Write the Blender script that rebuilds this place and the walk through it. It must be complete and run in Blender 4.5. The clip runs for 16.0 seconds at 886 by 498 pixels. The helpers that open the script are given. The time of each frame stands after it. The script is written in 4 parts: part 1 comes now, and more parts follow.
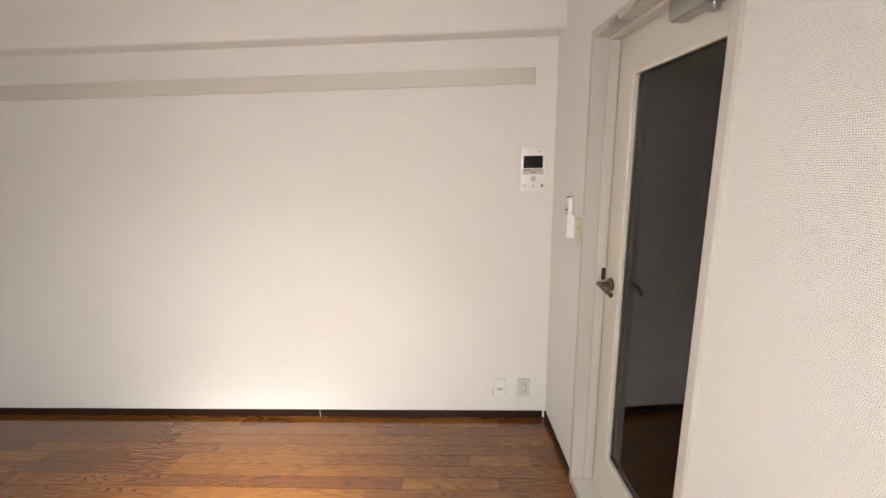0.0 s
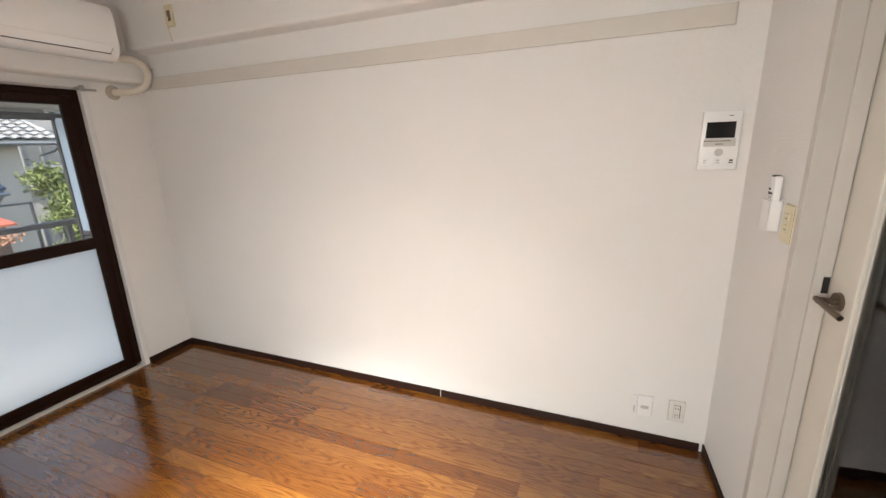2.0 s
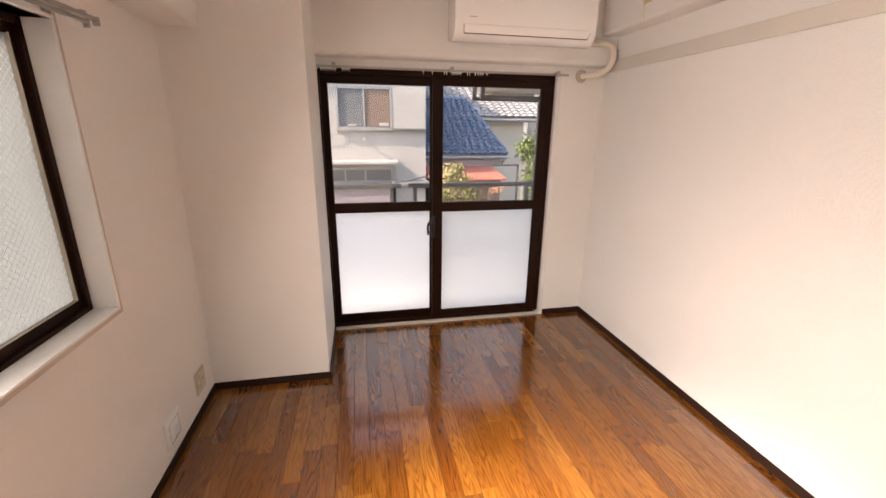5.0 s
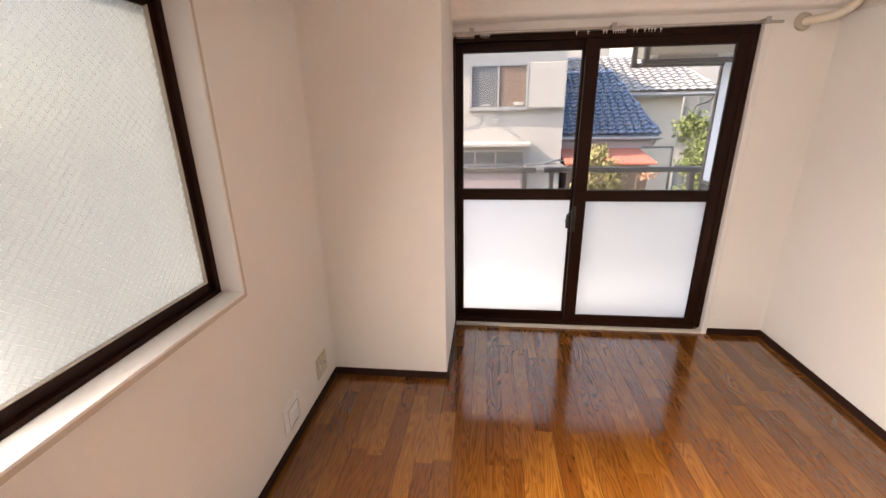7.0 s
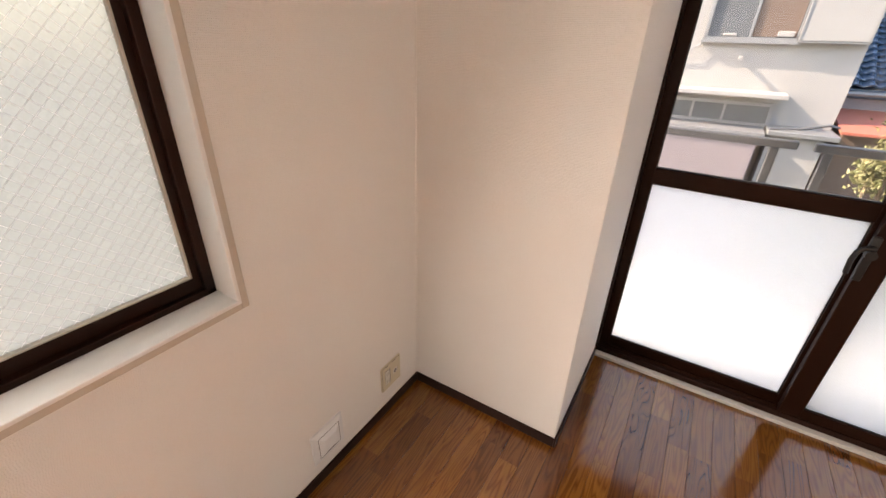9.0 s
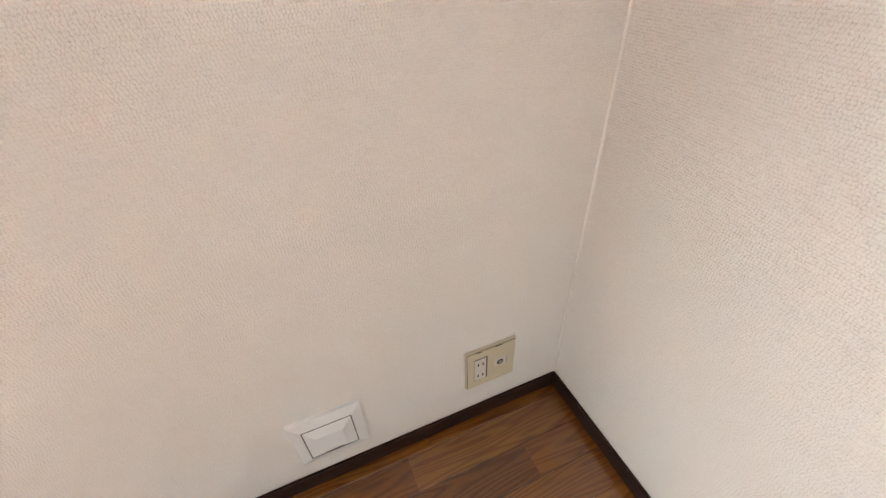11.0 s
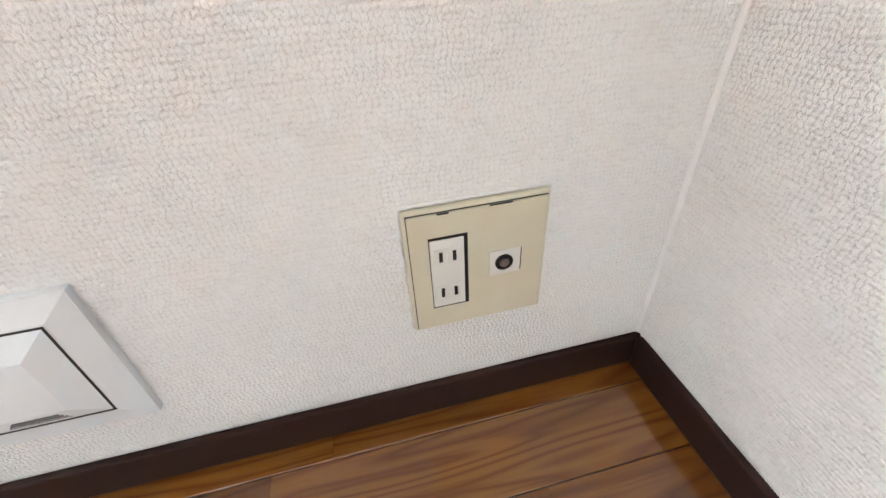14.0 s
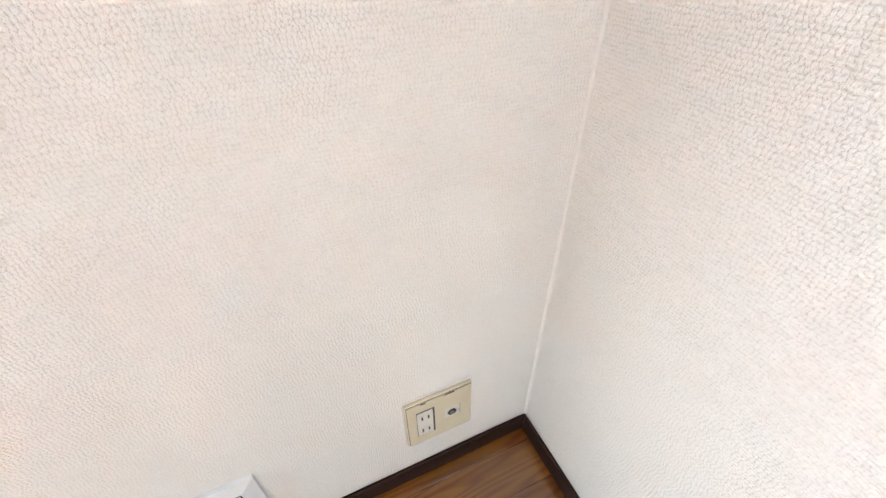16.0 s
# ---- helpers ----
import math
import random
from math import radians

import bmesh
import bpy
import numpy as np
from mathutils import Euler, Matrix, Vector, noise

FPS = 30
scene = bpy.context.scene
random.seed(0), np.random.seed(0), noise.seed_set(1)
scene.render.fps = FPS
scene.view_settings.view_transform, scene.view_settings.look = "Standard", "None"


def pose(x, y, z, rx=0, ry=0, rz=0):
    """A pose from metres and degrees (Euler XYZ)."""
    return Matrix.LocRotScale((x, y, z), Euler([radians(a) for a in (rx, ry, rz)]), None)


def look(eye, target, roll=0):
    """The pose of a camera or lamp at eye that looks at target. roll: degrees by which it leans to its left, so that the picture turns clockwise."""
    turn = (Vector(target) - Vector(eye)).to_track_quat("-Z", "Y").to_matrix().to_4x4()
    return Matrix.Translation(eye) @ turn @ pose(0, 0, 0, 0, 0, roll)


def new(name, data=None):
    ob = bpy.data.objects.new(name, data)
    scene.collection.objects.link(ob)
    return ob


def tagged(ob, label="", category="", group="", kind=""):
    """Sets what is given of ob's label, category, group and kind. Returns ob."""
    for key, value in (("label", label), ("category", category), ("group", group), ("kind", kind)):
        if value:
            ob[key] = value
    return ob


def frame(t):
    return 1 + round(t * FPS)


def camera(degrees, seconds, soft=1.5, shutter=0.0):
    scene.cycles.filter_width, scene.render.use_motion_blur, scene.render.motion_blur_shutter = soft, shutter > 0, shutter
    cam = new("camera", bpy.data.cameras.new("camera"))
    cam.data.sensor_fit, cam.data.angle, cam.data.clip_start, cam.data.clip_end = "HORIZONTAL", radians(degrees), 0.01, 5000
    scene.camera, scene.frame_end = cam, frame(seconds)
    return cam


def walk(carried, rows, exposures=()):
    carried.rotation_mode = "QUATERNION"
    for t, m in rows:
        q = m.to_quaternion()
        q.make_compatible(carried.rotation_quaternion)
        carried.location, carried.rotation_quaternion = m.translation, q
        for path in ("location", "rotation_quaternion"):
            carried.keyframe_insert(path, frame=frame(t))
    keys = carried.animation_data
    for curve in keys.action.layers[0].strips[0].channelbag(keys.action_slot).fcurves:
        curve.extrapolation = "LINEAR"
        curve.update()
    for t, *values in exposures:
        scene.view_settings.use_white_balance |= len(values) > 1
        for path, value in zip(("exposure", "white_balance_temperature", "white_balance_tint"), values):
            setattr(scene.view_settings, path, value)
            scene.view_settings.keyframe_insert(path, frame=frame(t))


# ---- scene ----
cam = camera(94.6, 16.0)
PATH = [
    (0, (2.339, 0.471, 1.515), (2.243, 2.419, 1.074), -1.4),
    (0.5, (2.334, 0.484, 1.497), (2.219, 2.414, 0.984), -1.9),
    (1, (2.315, 0.498, 1.478), (2.113, 2.407, 0.919), -2.2),
    (1.5, (2.303, 0.566, 1.472), (1.919, 2.445, 0.905), -2.7),
    (2, (2.315, 0.667, 1.466), (1.58, 2.456, 0.959), -1.8),
    (2.5, (2.281, 0.781, 1.511), (1.147, 2.349, 1.006), -1.3),
    (3, (2.209, 0.812, 1.535), (0.781, 2.114, 1.016), -0.4),
    (3.5, (2.175, 0.864, 1.521), (0.541, 1.887, 0.99), 0.2),
    (4, (2.213, 0.88, 1.485), (0.448, 1.649, 0.944), 0.4),
    (4.5, (2.221, 0.886, 1.482), (0.387, 1.444, 0.914), 0.8),
    (5, (2.233, 0.877, 1.466), (0.353, 1.259, 0.9), 0.6),
    (5.2, (2.244, 0.873, 1.464), (0.35, 1.183, 0.9), 0.5),
    (7.5, (1.728, 0.849, 1.422), (-0.117, 0.491, 0.739), -0.6),
    (8, (1.53, 0.906, 1.428), (-0.251, 0.384, 0.683), 0.4),
    (8.5, (1.324, 0.861, 1.398), (-0.348, 0.153, 0.56), 0.8),
    (9, (1.107, 0.807, 1.392), (-0.411, -0.112, 0.47), 1.7),
    (9.5, (0.897, 0.728, 1.349), (-0.416, -0.37, 0.315), 2.8),
    (11.8, (0.308, 0.289, 0.63), (-0.04, -1.183, -0.678), -4.0),
    (12, (0.293, 0.256, 0.57), (-0.071, -1.196, -0.758), -2.5),
    (12.5, (0.255, 0.258, 0.494), (-0.115, -1.245, -0.773), -3.6),
    (13, (0.234, 0.25, 0.43), (-0.124, -1.293, -0.79), -4.1),
    (13.5, (0.233, 0.253, 0.392), (-0.096, -1.324, -0.792), -4.1),
    (14, (0.237, 0.255, 0.394), (-0.085, -1.326, -0.788), -3.8),
    (14.5, (0.238, 0.26, 0.4), (-0.1, -1.309, -0.793), -3.3),
    (15, (0.251, 0.266, 0.46), (-0.143, -1.268, -0.762), -2.8),
    (15.5, (0.261, 0.287, 0.618), (-0.214, -1.197, -0.635), -2.8),
    (16, (0.285, 0.332, 0.815), (-0.331, -1.097, -0.442), -1.4),
]
LIGHTING = [(0, 1.95, 7500, 10), (2.5, 2.02, 7300, 11), (4, 2.15, 7400, 14), (4.5, 2.24, 7700, 16), (5, 2.35, 8500, 22), (8, 2.53, 8400, 20), (9.5, 2.7, 8200, 17), (12, 3.44, 6300, 4), (16, 3.78, 6100, 3)]
walk(cam, [(t, look(eye, target, roll)) for t, eye, target, roll in PATH], LIGHTING)

# ---- world, sun, exposure ----
SUN_UP, SUN_ROUND = radians(36), radians(166)
world = bpy.data.worlds.new("world")
scene.world = world
world.use_nodes = True
wn = world.node_tree.nodes
sky = wn.new("ShaderNodeTexSky")
sky.sky_type, sky.sun_disc = "NISHITA", False
sky.sun_elevation, sky.sun_rotation = SUN_UP, SUN_ROUND
world.node_tree.links.new(sky.outputs[0], wn["Background"].inputs[0])
wn["Background"].inputs[1].default_value = 0.15
sun = new("sun", bpy.data.lights.new("sun", "SUN"))
sun.data.energy, sun.data.angle, sun.data.color = 2.1, radians(0.5), (1.0, 0.95, 0.88)
sun.matrix_world = look((0, 0, 0), (-math.sin(SUN_ROUND) * math.cos(SUN_UP), -math.cos(SUN_ROUND) * math.cos(SUN_UP), -math.sin(SUN_UP)))

# daylight that enters through the east half of the side window: sky light, and sunlight that the figured glass spreads
for watts, spread, aim in ((10.5, 150, (1.65, 2.20, 0.25)), (4.0, 84, (1.36, 1.30, 0.0)), (11.0, 40, (1.42, 1.17, 0.0))):
    daylight = new("window_daylight", bpy.data.lights.new("window_daylight", "AREA"))
    daylight.data.shape, daylight.data.size, daylight.data.size_y = "RECTANGLE", 0.86, 0.80
    daylight.data.energy, daylight.data.color, daylight.data.spread = watts, (0.96, 0.97, 1.0), radians(spread)
    daylight.matrix_world = look((1.86, -0.055, 1.31), aim)

# sky light that falls on the figured lower panes of the balcony window
daylight = new("window_daylight", bpy.data.lights.new("window_daylight", "AREA"))
daylight.data.shape, daylight.data.size, daylight.data.size_y = "RECTANGLE", 1.54, 0.74
daylight.data.energy, daylight.data.color = 0.22, (0.84, 0.93, 1.0)
daylight.matrix_world = look((-0.80, 1.44, 0.48), (0.0, 1.44, 0.48))

# ---- building helpers ----
def box(bm, x0, x1, y0, y1, z0, z1, bevel=0.0, segments=2):
    """Adds a box between the given bounds, with bevelled edges."""
    geo = bmesh.ops.create_cube(bm, size=1.0)
    vs = geo["verts"]
    for v in vs:
        v.co = Vector((x0 + (v.co.x + 0.5) * (x1 - x0), y0 + (v.co.y + 0.5) * (y1 - y0), z0 + (v.co.z + 0.5) * (z1 - z0)))
    if bevel > 0:
        es = list({e for v in vs for e in v.link_edges})
        bmesh.ops.bevel(bm, geom=es, offset=bevel, segments=segments, affect="EDGES", profile=0.5)
    return bm


def boxes(*bounds, bevel=0.0):
    bm = bmesh.new()
    for b in bounds:
        box(bm, *b, bevel=bevel)
    return bm


def cyl(bm, p, q, r, r2=None, n=20):
    """Adds a closed cylinder or cone from p to q."""
    p, q = Vector(p), Vector(q)
    m = Matrix.Translation((p + q) / 2) @ (q - p).to_track_quat("Z", "Y").to_matrix().to_4x4()
    bmesh.ops.create_cone(bm, cap_ends=True, segments=n, radius1=r, radius2=r if r2 is None else r2, depth=(q - p).length, matrix=m)
    return bm


def tube(bm, points, r, n=12):
    """Adds a round tube along a line of points."""
    pts = [Vector(p) for p in points]
    rings = []
    for i, p in enumerate(pts):
        d = (pts[min(i + 1, len(pts) - 1)] - pts[max(i - 1, 0)]).normalized()
        q = d.to_track_quat("Z", "Y")
        rings.append([bm.verts.new(p + q @ Vector((r * math.cos(a), r * math.sin(a), 0))) for a in (2 * math.pi * k / n for k in range(n))])
    for a, b in zip(rings, rings[1:]):
        best = min(range(n), key=lambda s: (b[s].co - a[0].co).length)
        for k in range(n):
            bm.faces.new((a[k], a[(k + 1) % n], b[(k + 1 + best) % n], b[(k + best) % n]))
    bm.faces.new(rings[0][::-1])
    bm.faces.new(rings[-1])
    return bm


def prism(bm, outline, axis, a, b):
    """Adds a prism: an outline of 2D points, drawn out along an axis from a to b."""
    def put(u, v, w):
        return {"x": (w, u, v), "y": (u, w, v), "z": (u, v, w)}[axis]
    lo = [bm.verts.new(put(u, v, a)) for u, v in outline]
    hi = [bm.verts.new(put(u, v, b)) for u, v in outline]
    n = len(outline)
    for i in range(n):
        bm.faces.new((lo[i], lo[(i + 1) % n], hi[(i + 1) % n], hi[i]))
    bm.faces.new(lo[::-1])
    bm.faces.new(hi)
    bmesh.ops.recalc_face_normals(bm, faces=bm.faces[:])
    return bm


def mesh_of(name, bm, material, smooth=False):
    me = bpy.data.meshes.new(name)
    bmesh.ops.recalc_face_normals(bm, faces=bm.faces[:])
    bm.to_mesh(me)
    bm.free()
    me.materials.append(material)
    if smooth:
        me.polygons.foreach_set("use_smooth", [True] * len(me.polygons))
        me.set_sharp_from_angle(angle=radians(35))
    return me


def part(name, bm, material, parent, label="", smooth=False, at=None):
    """One mesh object under a thing or a part, in the thing's own coordinates."""
    ob = new(name, mesh_of(name, bm, material, smooth))
    ob.parent = parent
    if at is not None:
        ob.matrix_basis = at
    return tagged(ob, label)


def thing(name, label, category, at=None, group="", kind=""):
    ob = new(name)
    ob.empty_display_size = 0.1
    if at is not None:
        ob.matrix_basis = at
    return tagged(ob, label, category, group, kind)


def structure(name, bm, material, label, category, smooth=False, at=None):
    ob = new(name, mesh_of(name, bm, material, smooth))
    if at is not None:
        ob.matrix_basis = at
    return tagged(ob, label, category, kind="structure")


# ---- materials ----
class Nodes:
    """A small hand for writing node materials."""

    def __init__(self, name):
        self.mat = bpy.data.materials.new(name)
        self.mat.use_nodes = True
        self.tree = self.mat.node_tree
        self.bsdf = self.tree.nodes["Principled BSDF"]
        self.out = self.tree.nodes["Material Output"]

    def add(self, kind, inputs=(), **settings):
        node = self.tree.nodes.new(kind)
        if "operation" in settings:
            node.operation = settings["operation"]
        if "data_type" in settings:
            node.data_type, node.blend_type = settings["data_type"], settings["blend_type"]
        for key, value in dict(inputs).items():
            self.put(node.inputs[key], value)
        return node

    def put(self, socket, value):
        if isinstance(value, bpy.types.NodeSocket):
            self.tree.links.new(value, socket)
        else:
            socket.default_value = value

    def set(self, **inputs):
        for key, value in inputs.items():
            self.put(self.bsdf.inputs[key.replace("_", " ")], value)
        return self

    def place(self, scale=(1, 1, 1), turn=(0, 0, 0)):
        co = self.add("ShaderNodeTexCoord").outputs["Object"]
        return self.add("ShaderNodeMapping", {"Vector": co, "Scale": scale, "Rotation": turn}).outputs[0]

    def noise(self, vector, scale, detail=3.0, rough=0.55):
        return self.add("ShaderNodeTexNoise", {"Vector": vector, "Scale": scale, "Detail": detail, "Roughness": rough}).outputs["Fac"]

    def ramp(self, fac, *stops):
        node = self.add("ShaderNodeValToRGB", {"Fac": fac})
        while len(node.color_ramp.elements) < len(stops):
            node.color_ramp.elements.new(0.5)
        for e, (pos, col) in zip(node.color_ramp.elements, stops):
            e.position, e.color = pos, (*col, 1) if len(col) == 3 else col
        return node.outputs["Color"]

    def math(self, op, a, b=0.0):
        return self.add("ShaderNodeMath", {0: a, 1: b}, operation=op).outputs[0]

    def mix(self, fac, a, b, blend="MIX"):
        node = self.add("ShaderNodeMix", data_type="RGBA", blend_type=blend)
        self.put(node.inputs[0], fac)
        self.put(node.inputs[6], a if isinstance(a, bpy.types.NodeSocket) else (*a, 1))
        self.put(node.inputs[7], b if isinstance(b, bpy.types.NodeSocket) else (*b, 1))
        return node.outputs[2]

    def bump(self, height, strength, distance):
        n = self.add("ShaderNodeBump", {"Height": height, "Strength": strength, "Distance": distance}).outputs[0]
        self.put(self.bsdf.inputs["Normal"], n)
        return self


def shades(c, amount):
    return tuple(max(0, v * (1 - amount)) for v in c), tuple(min(1, v * (1 + amount)) for v in c)


def plain(name, colour, rough=0.5, metal=0.0, vary=0.06, scale=6.0, grain=180.0, bump=0.05, coat=0.0):
    """Paint, plastic or metal: a base colour with faint large and fine variation."""
    m = Nodes(name)
    v = m.place()
    big = m.noise(v, scale, 4)
    fine = m.noise(v, grain, 2)
    lo, hi = shades(colour, vary)
    col = m.mix(big, lo, hi)
    m.set(Base_Color=col, Metallic=metal, Roughness=m.math("ADD", m.math("MULTIPLY", big, 0.12), rough - 0.06), Coat_Weight=coat)
    if bump:
        m.bump(fine, bump, 0.0006)
    return m.mat


def make_wallpaper():
    """Woven-look vinyl paper: uneven rows of short raised threads with small pits between them."""
    m = Nodes("wallpaper")
    co = m.add("ShaderNodeTexCoord").outputs["Object"]
    s = m.add("ShaderNodeSeparateXYZ", {0: co})
    drift = m.math("MULTIPLY", m.noise(co, 14.0, 3), 0.006)
    wander = m.math("ADD", drift, m.math("MULTIPLY", m.noise(co, 90.0, 2), 0.0044))
    v = m.math("DIVIDE", m.math("ADD", s.outputs[2], wander), 0.0039)
    row = m.math("FLOOR", v)
    slip = m.add("ShaderNodeTexWhiteNoise", {"Vector": m.add("ShaderNodeCombineXYZ", {0: row}).outputs[0]}).outputs["Value"]
    along = m.math("ADD", m.math("ADD", s.outputs[0], s.outputs[1]), m.math("ADD", drift, m.math("MULTIPLY", m.noise(co, 160.0, 2), 0.0062)))
    u = m.math("ADD", m.math("DIVIDE", along, 0.0041), slip)
    grooves = m.math("POWER", m.math("ABSOLUTE", m.math("COSINE", m.math("MULTIPLY", v, math.pi))), 3.5)
    gaps = m.math("POWER", m.math("ABSOLUTE", m.math("COSINE", m.math("MULTIPLY", u, math.pi))), 3.5)
    broken = m.noise(co, 210.0, 2, 0.6)
    dips = m.math("ADD", m.math("MULTIPLY", grooves, 0.60), m.math("MULTIPLY", gaps, 0.38))
    dips = m.math("MULTIPLY", dips, m.ramp(broken, (0.30, (0.35, 0.35, 0.35)), (0.66, (1, 1, 1))))
    weave = m.math("SUBTRACT", m.math("MULTIPLY", m.noise(co, 480.0, 2, 0.6), 0.70), dips)
    big = m.noise(co, 1.3, 3)
    col = m.mix(big, (0.81, 0.80, 0.78), (0.87, 0.86, 0.84))
    # shade in the pits is put into the colour, on top of the bump
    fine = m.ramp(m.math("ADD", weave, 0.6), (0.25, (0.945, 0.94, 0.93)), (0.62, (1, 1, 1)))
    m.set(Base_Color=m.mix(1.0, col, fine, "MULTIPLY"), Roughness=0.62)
    m.bump(weave, 0.85, 0.0021)
    return m.mat


def make_floor_wood():
    m = Nodes("floor_wood")
    co = m.add("ShaderNodeTexCoord").outputs["Object"]
    rnd = m.add("ShaderNodeObjectInfo").outputs["Random"]
    shift = m.add("ShaderNodeCombineXYZ", {0: m.math("MULTIPLY", rnd, 37.0), 1: m.math("MULTIPLY", rnd, 91.0), 2: m.math("MULTIPLY", rnd, 13.0)}).outputs[0]
    p = m.add("ShaderNodeVectorMath", {0: co, 1: shift}, operation="ADD").outputs[0]
    g = m.add("ShaderNodeMapping", {"Vector": p, "Scale": (1.6, 16.0, 16.0)}).outputs[0]
    warp = m.noise(g, 1.1, 1.5)
    rings = m.math("FRACT", m.math("MULTIPLY", warp, 15.0))
    rings = m.math("ABSOLUTE", m.math("SUBTRACT", rings, 0.5))
    patch = m.noise(g, 0.35, 2)
    pores = m.noise(m.add("ShaderNodeMapping", {"Vector": p, "Scale": (14.0, 420.0, 420.0)}).outputs[0], 1.0, 2)
    tone = m.mix(rnd, (0.122, 0.038, 0.0065), (0.265, 0.108, 0.0200))
    tone = m.mix(m.math("MULTIPLY", patch, 0.5), tone, (0.105, 0.031, 0.0055))
    dark = m.mix(1.0, tone, (0.60, 0.50, 0.42), "MULTIPLY")
    col = m.mix(m.ramp(rings, (0.0, (1, 1, 1)), (0.34, (0, 0, 0))), tone, dark)
    col = m.mix(m.ramp(pores, (0.55, (0, 0, 0)), (0.72, (0.55, 0.55, 0.55))), col, dark)
    wear = m.noise(co, 2.2, 4)
    m.set(Base_Color=col, Roughness=m.math("ADD", m.math("MULTIPLY", wear, 0.10), 0.11), Specular_IOR_Level=0.55, Coat_Weight=0.8, Coat_Roughness=0.11)
    m.bump(m.math("ADD", pores, rings), 0.04, 0.0006)
    return m.mat


def make_clear_glass():
    m = Nodes("clear_glass")
    t = m.add("ShaderNodeBsdfTransparent", {"Color": (0.96, 0.97, 0.97, 1)})
    g = m.add("ShaderNodeBsdfGlossy", {"Roughness": 0.01})
    fr = m.add("ShaderNodeFresnel", {"IOR": 1.5})
    mx = m.add("ShaderNodeMixShader", {0: fr.outputs[0], 1: t.outputs[0], 2: g.outputs[0]})
    m.tree.links.new(mx.outputs[0], m.out.inputs[0])
    return m.mat


def make_frosted(name, pattern, clear, relief, tint):
    """Figured glass that lets daylight through as a soft glow; wired glass has a mesh of wires in it."""
    m = Nodes(name)
    co = m.add("ShaderNodeTexCoord").outputs["Object"]
    s = m.add("ShaderNodeSeparateXYZ", {0: co})
    u, w = m.math("ADD", s.outputs[0], s.outputs[1]), s.outputs[2]
    p, q = m.math("ADD", u, w), m.math("SUBTRACT", u, w)
    cells = m.math("ADD", m.math("SINE", m.math("MULTIPLY", p, pattern)), m.math("SINE", m.math("MULTIPLY", q, pattern)))
    rough = m.noise(co, 500.0, 2)
    bump = m.add("ShaderNodeBump", {"Height": m.math("ADD", cells, rough), "Strength": relief, "Distance": 0.0012}).outputs[0]
    d = m.add("ShaderNodeBsdfTranslucent", {"Color": (*(clear * c for c in tint), 1), "Normal": bump})
    r = m.add("ShaderNodeBsdfRefraction", {"Color": (*(clear * c for c in tint), 1), "Roughness": 0.42, "IOR": 1.25, "Normal": bump})
    g = m.add("ShaderNodeBsdfGlossy", {"Roughness": 0.18, "Normal": bump})
    mx = m.add("ShaderNodeMixShader", {0: 0.5, 1: d.outputs[0], 2: r.outputs[0]})
    mx2 = m.add("ShaderNodeMixShader", {0: 0.05, 1: mx.outputs[0], 2: g.outputs[0]})
    m.tree.links.new(mx2.outputs[0], m.out.inputs[0])
    return m.mat


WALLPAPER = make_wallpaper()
WOOD = make_floor_wood()
CLEAR = make_clear_glass()
FROSTED = make_frosted("figured_glass", 700.0, 0.98, 0.4, (0.95, 0.98, 1.0))
WIRED = make_frosted("wired_glass", 620.0, 0.42, 0.03, (0.92, 0.98, 1.0))
BASEBOARD = plain("dark_vinyl", (0.026, 0.0125, 0.0095), 0.46, vary=0.15, grain=300, bump=0.08)
BRONZE = plain("bronze_aluminium", (0.017, 0.0048, 0.0022), 0.40, 0.0, vary=0.15)
for dark in (BRONZE, BASEBOARD):
    dark.node_tree.nodes["Principled BSDF"].inputs["Specular IOR Level"].default_value = 0.14
WHITE_PAINT = plain("white_paint", (0.74, 0.74, 0.73), 0.42, vary=0.04)
CREAM_PAINT = plain("cream_paint", (0.66, 0.63, 0.57), 0.38, vary=0.04)
GREY_PAINT = plain("grey_paint", (0.52, 0.50, 0.465), 0.42, vary=0.05)
CASING = plain("beige_casing_paint", (0.50, 0.45, 0.39), 0.5, vary=0.06)
PRINT = plain("grey_print", (0.13, 0.13, 0.14), 0.6, vary=0.1)
RAIL_PAINT = plain("greige_paint", (0.60, 0.57, 0.52), 0.55, vary=0.05)
WHITE_PLASTIC = plain("white_plastic", (0.80, 0.80, 0.79), 0.32, vary=0.02)
IVORY = plain("ivory_plastic", (0.66, 0.60, 0.43), 0.38, vary=0.05)
PIPE_TAPE = plain("cream_pipe_tape", (0.66, 0.61, 0.52), 0.55, vary=0.06, bump=0.15)
BLACK = plain("black_plastic", (0.008, 0.008, 0.0085), 0.5, vary=0.1)
SCREEN = plain("screen_glass", (0.006, 0.006, 0.007), 0.14, vary=0.1, bump=0)
STEEL = plain("brushed_steel", (0.42, 0.41, 0.40), 0.33, 0.9, vary=0.08)
DARK_BRASS = plain("dark_bronze_metal", (0.17, 0.13, 0.10), 0.32, 0.85, vary=0.15)

# ---- plan ----
YN, XE, XW, XC, YC = 2.63, 2.812, -0.645, -0.028, 0.642   # north, east, west walls; pillar's face and side
TOP = 2.40
EAST = pose(XE, YN, 0, 0, 0, -86.8)                       # the east wall's own axes: along it southwards, outwards, up
WIN = (0.645, 2.27, 0.0, 1.83)                            # balcony window: y from, to; z from, to
SWIN = (0.686, 2.33, 0.836, 1.765)                         # side window: x from, to; z from, to
DOOR = (0.478, 1.278, 1.955)                                 # door opening along the east wall; its height

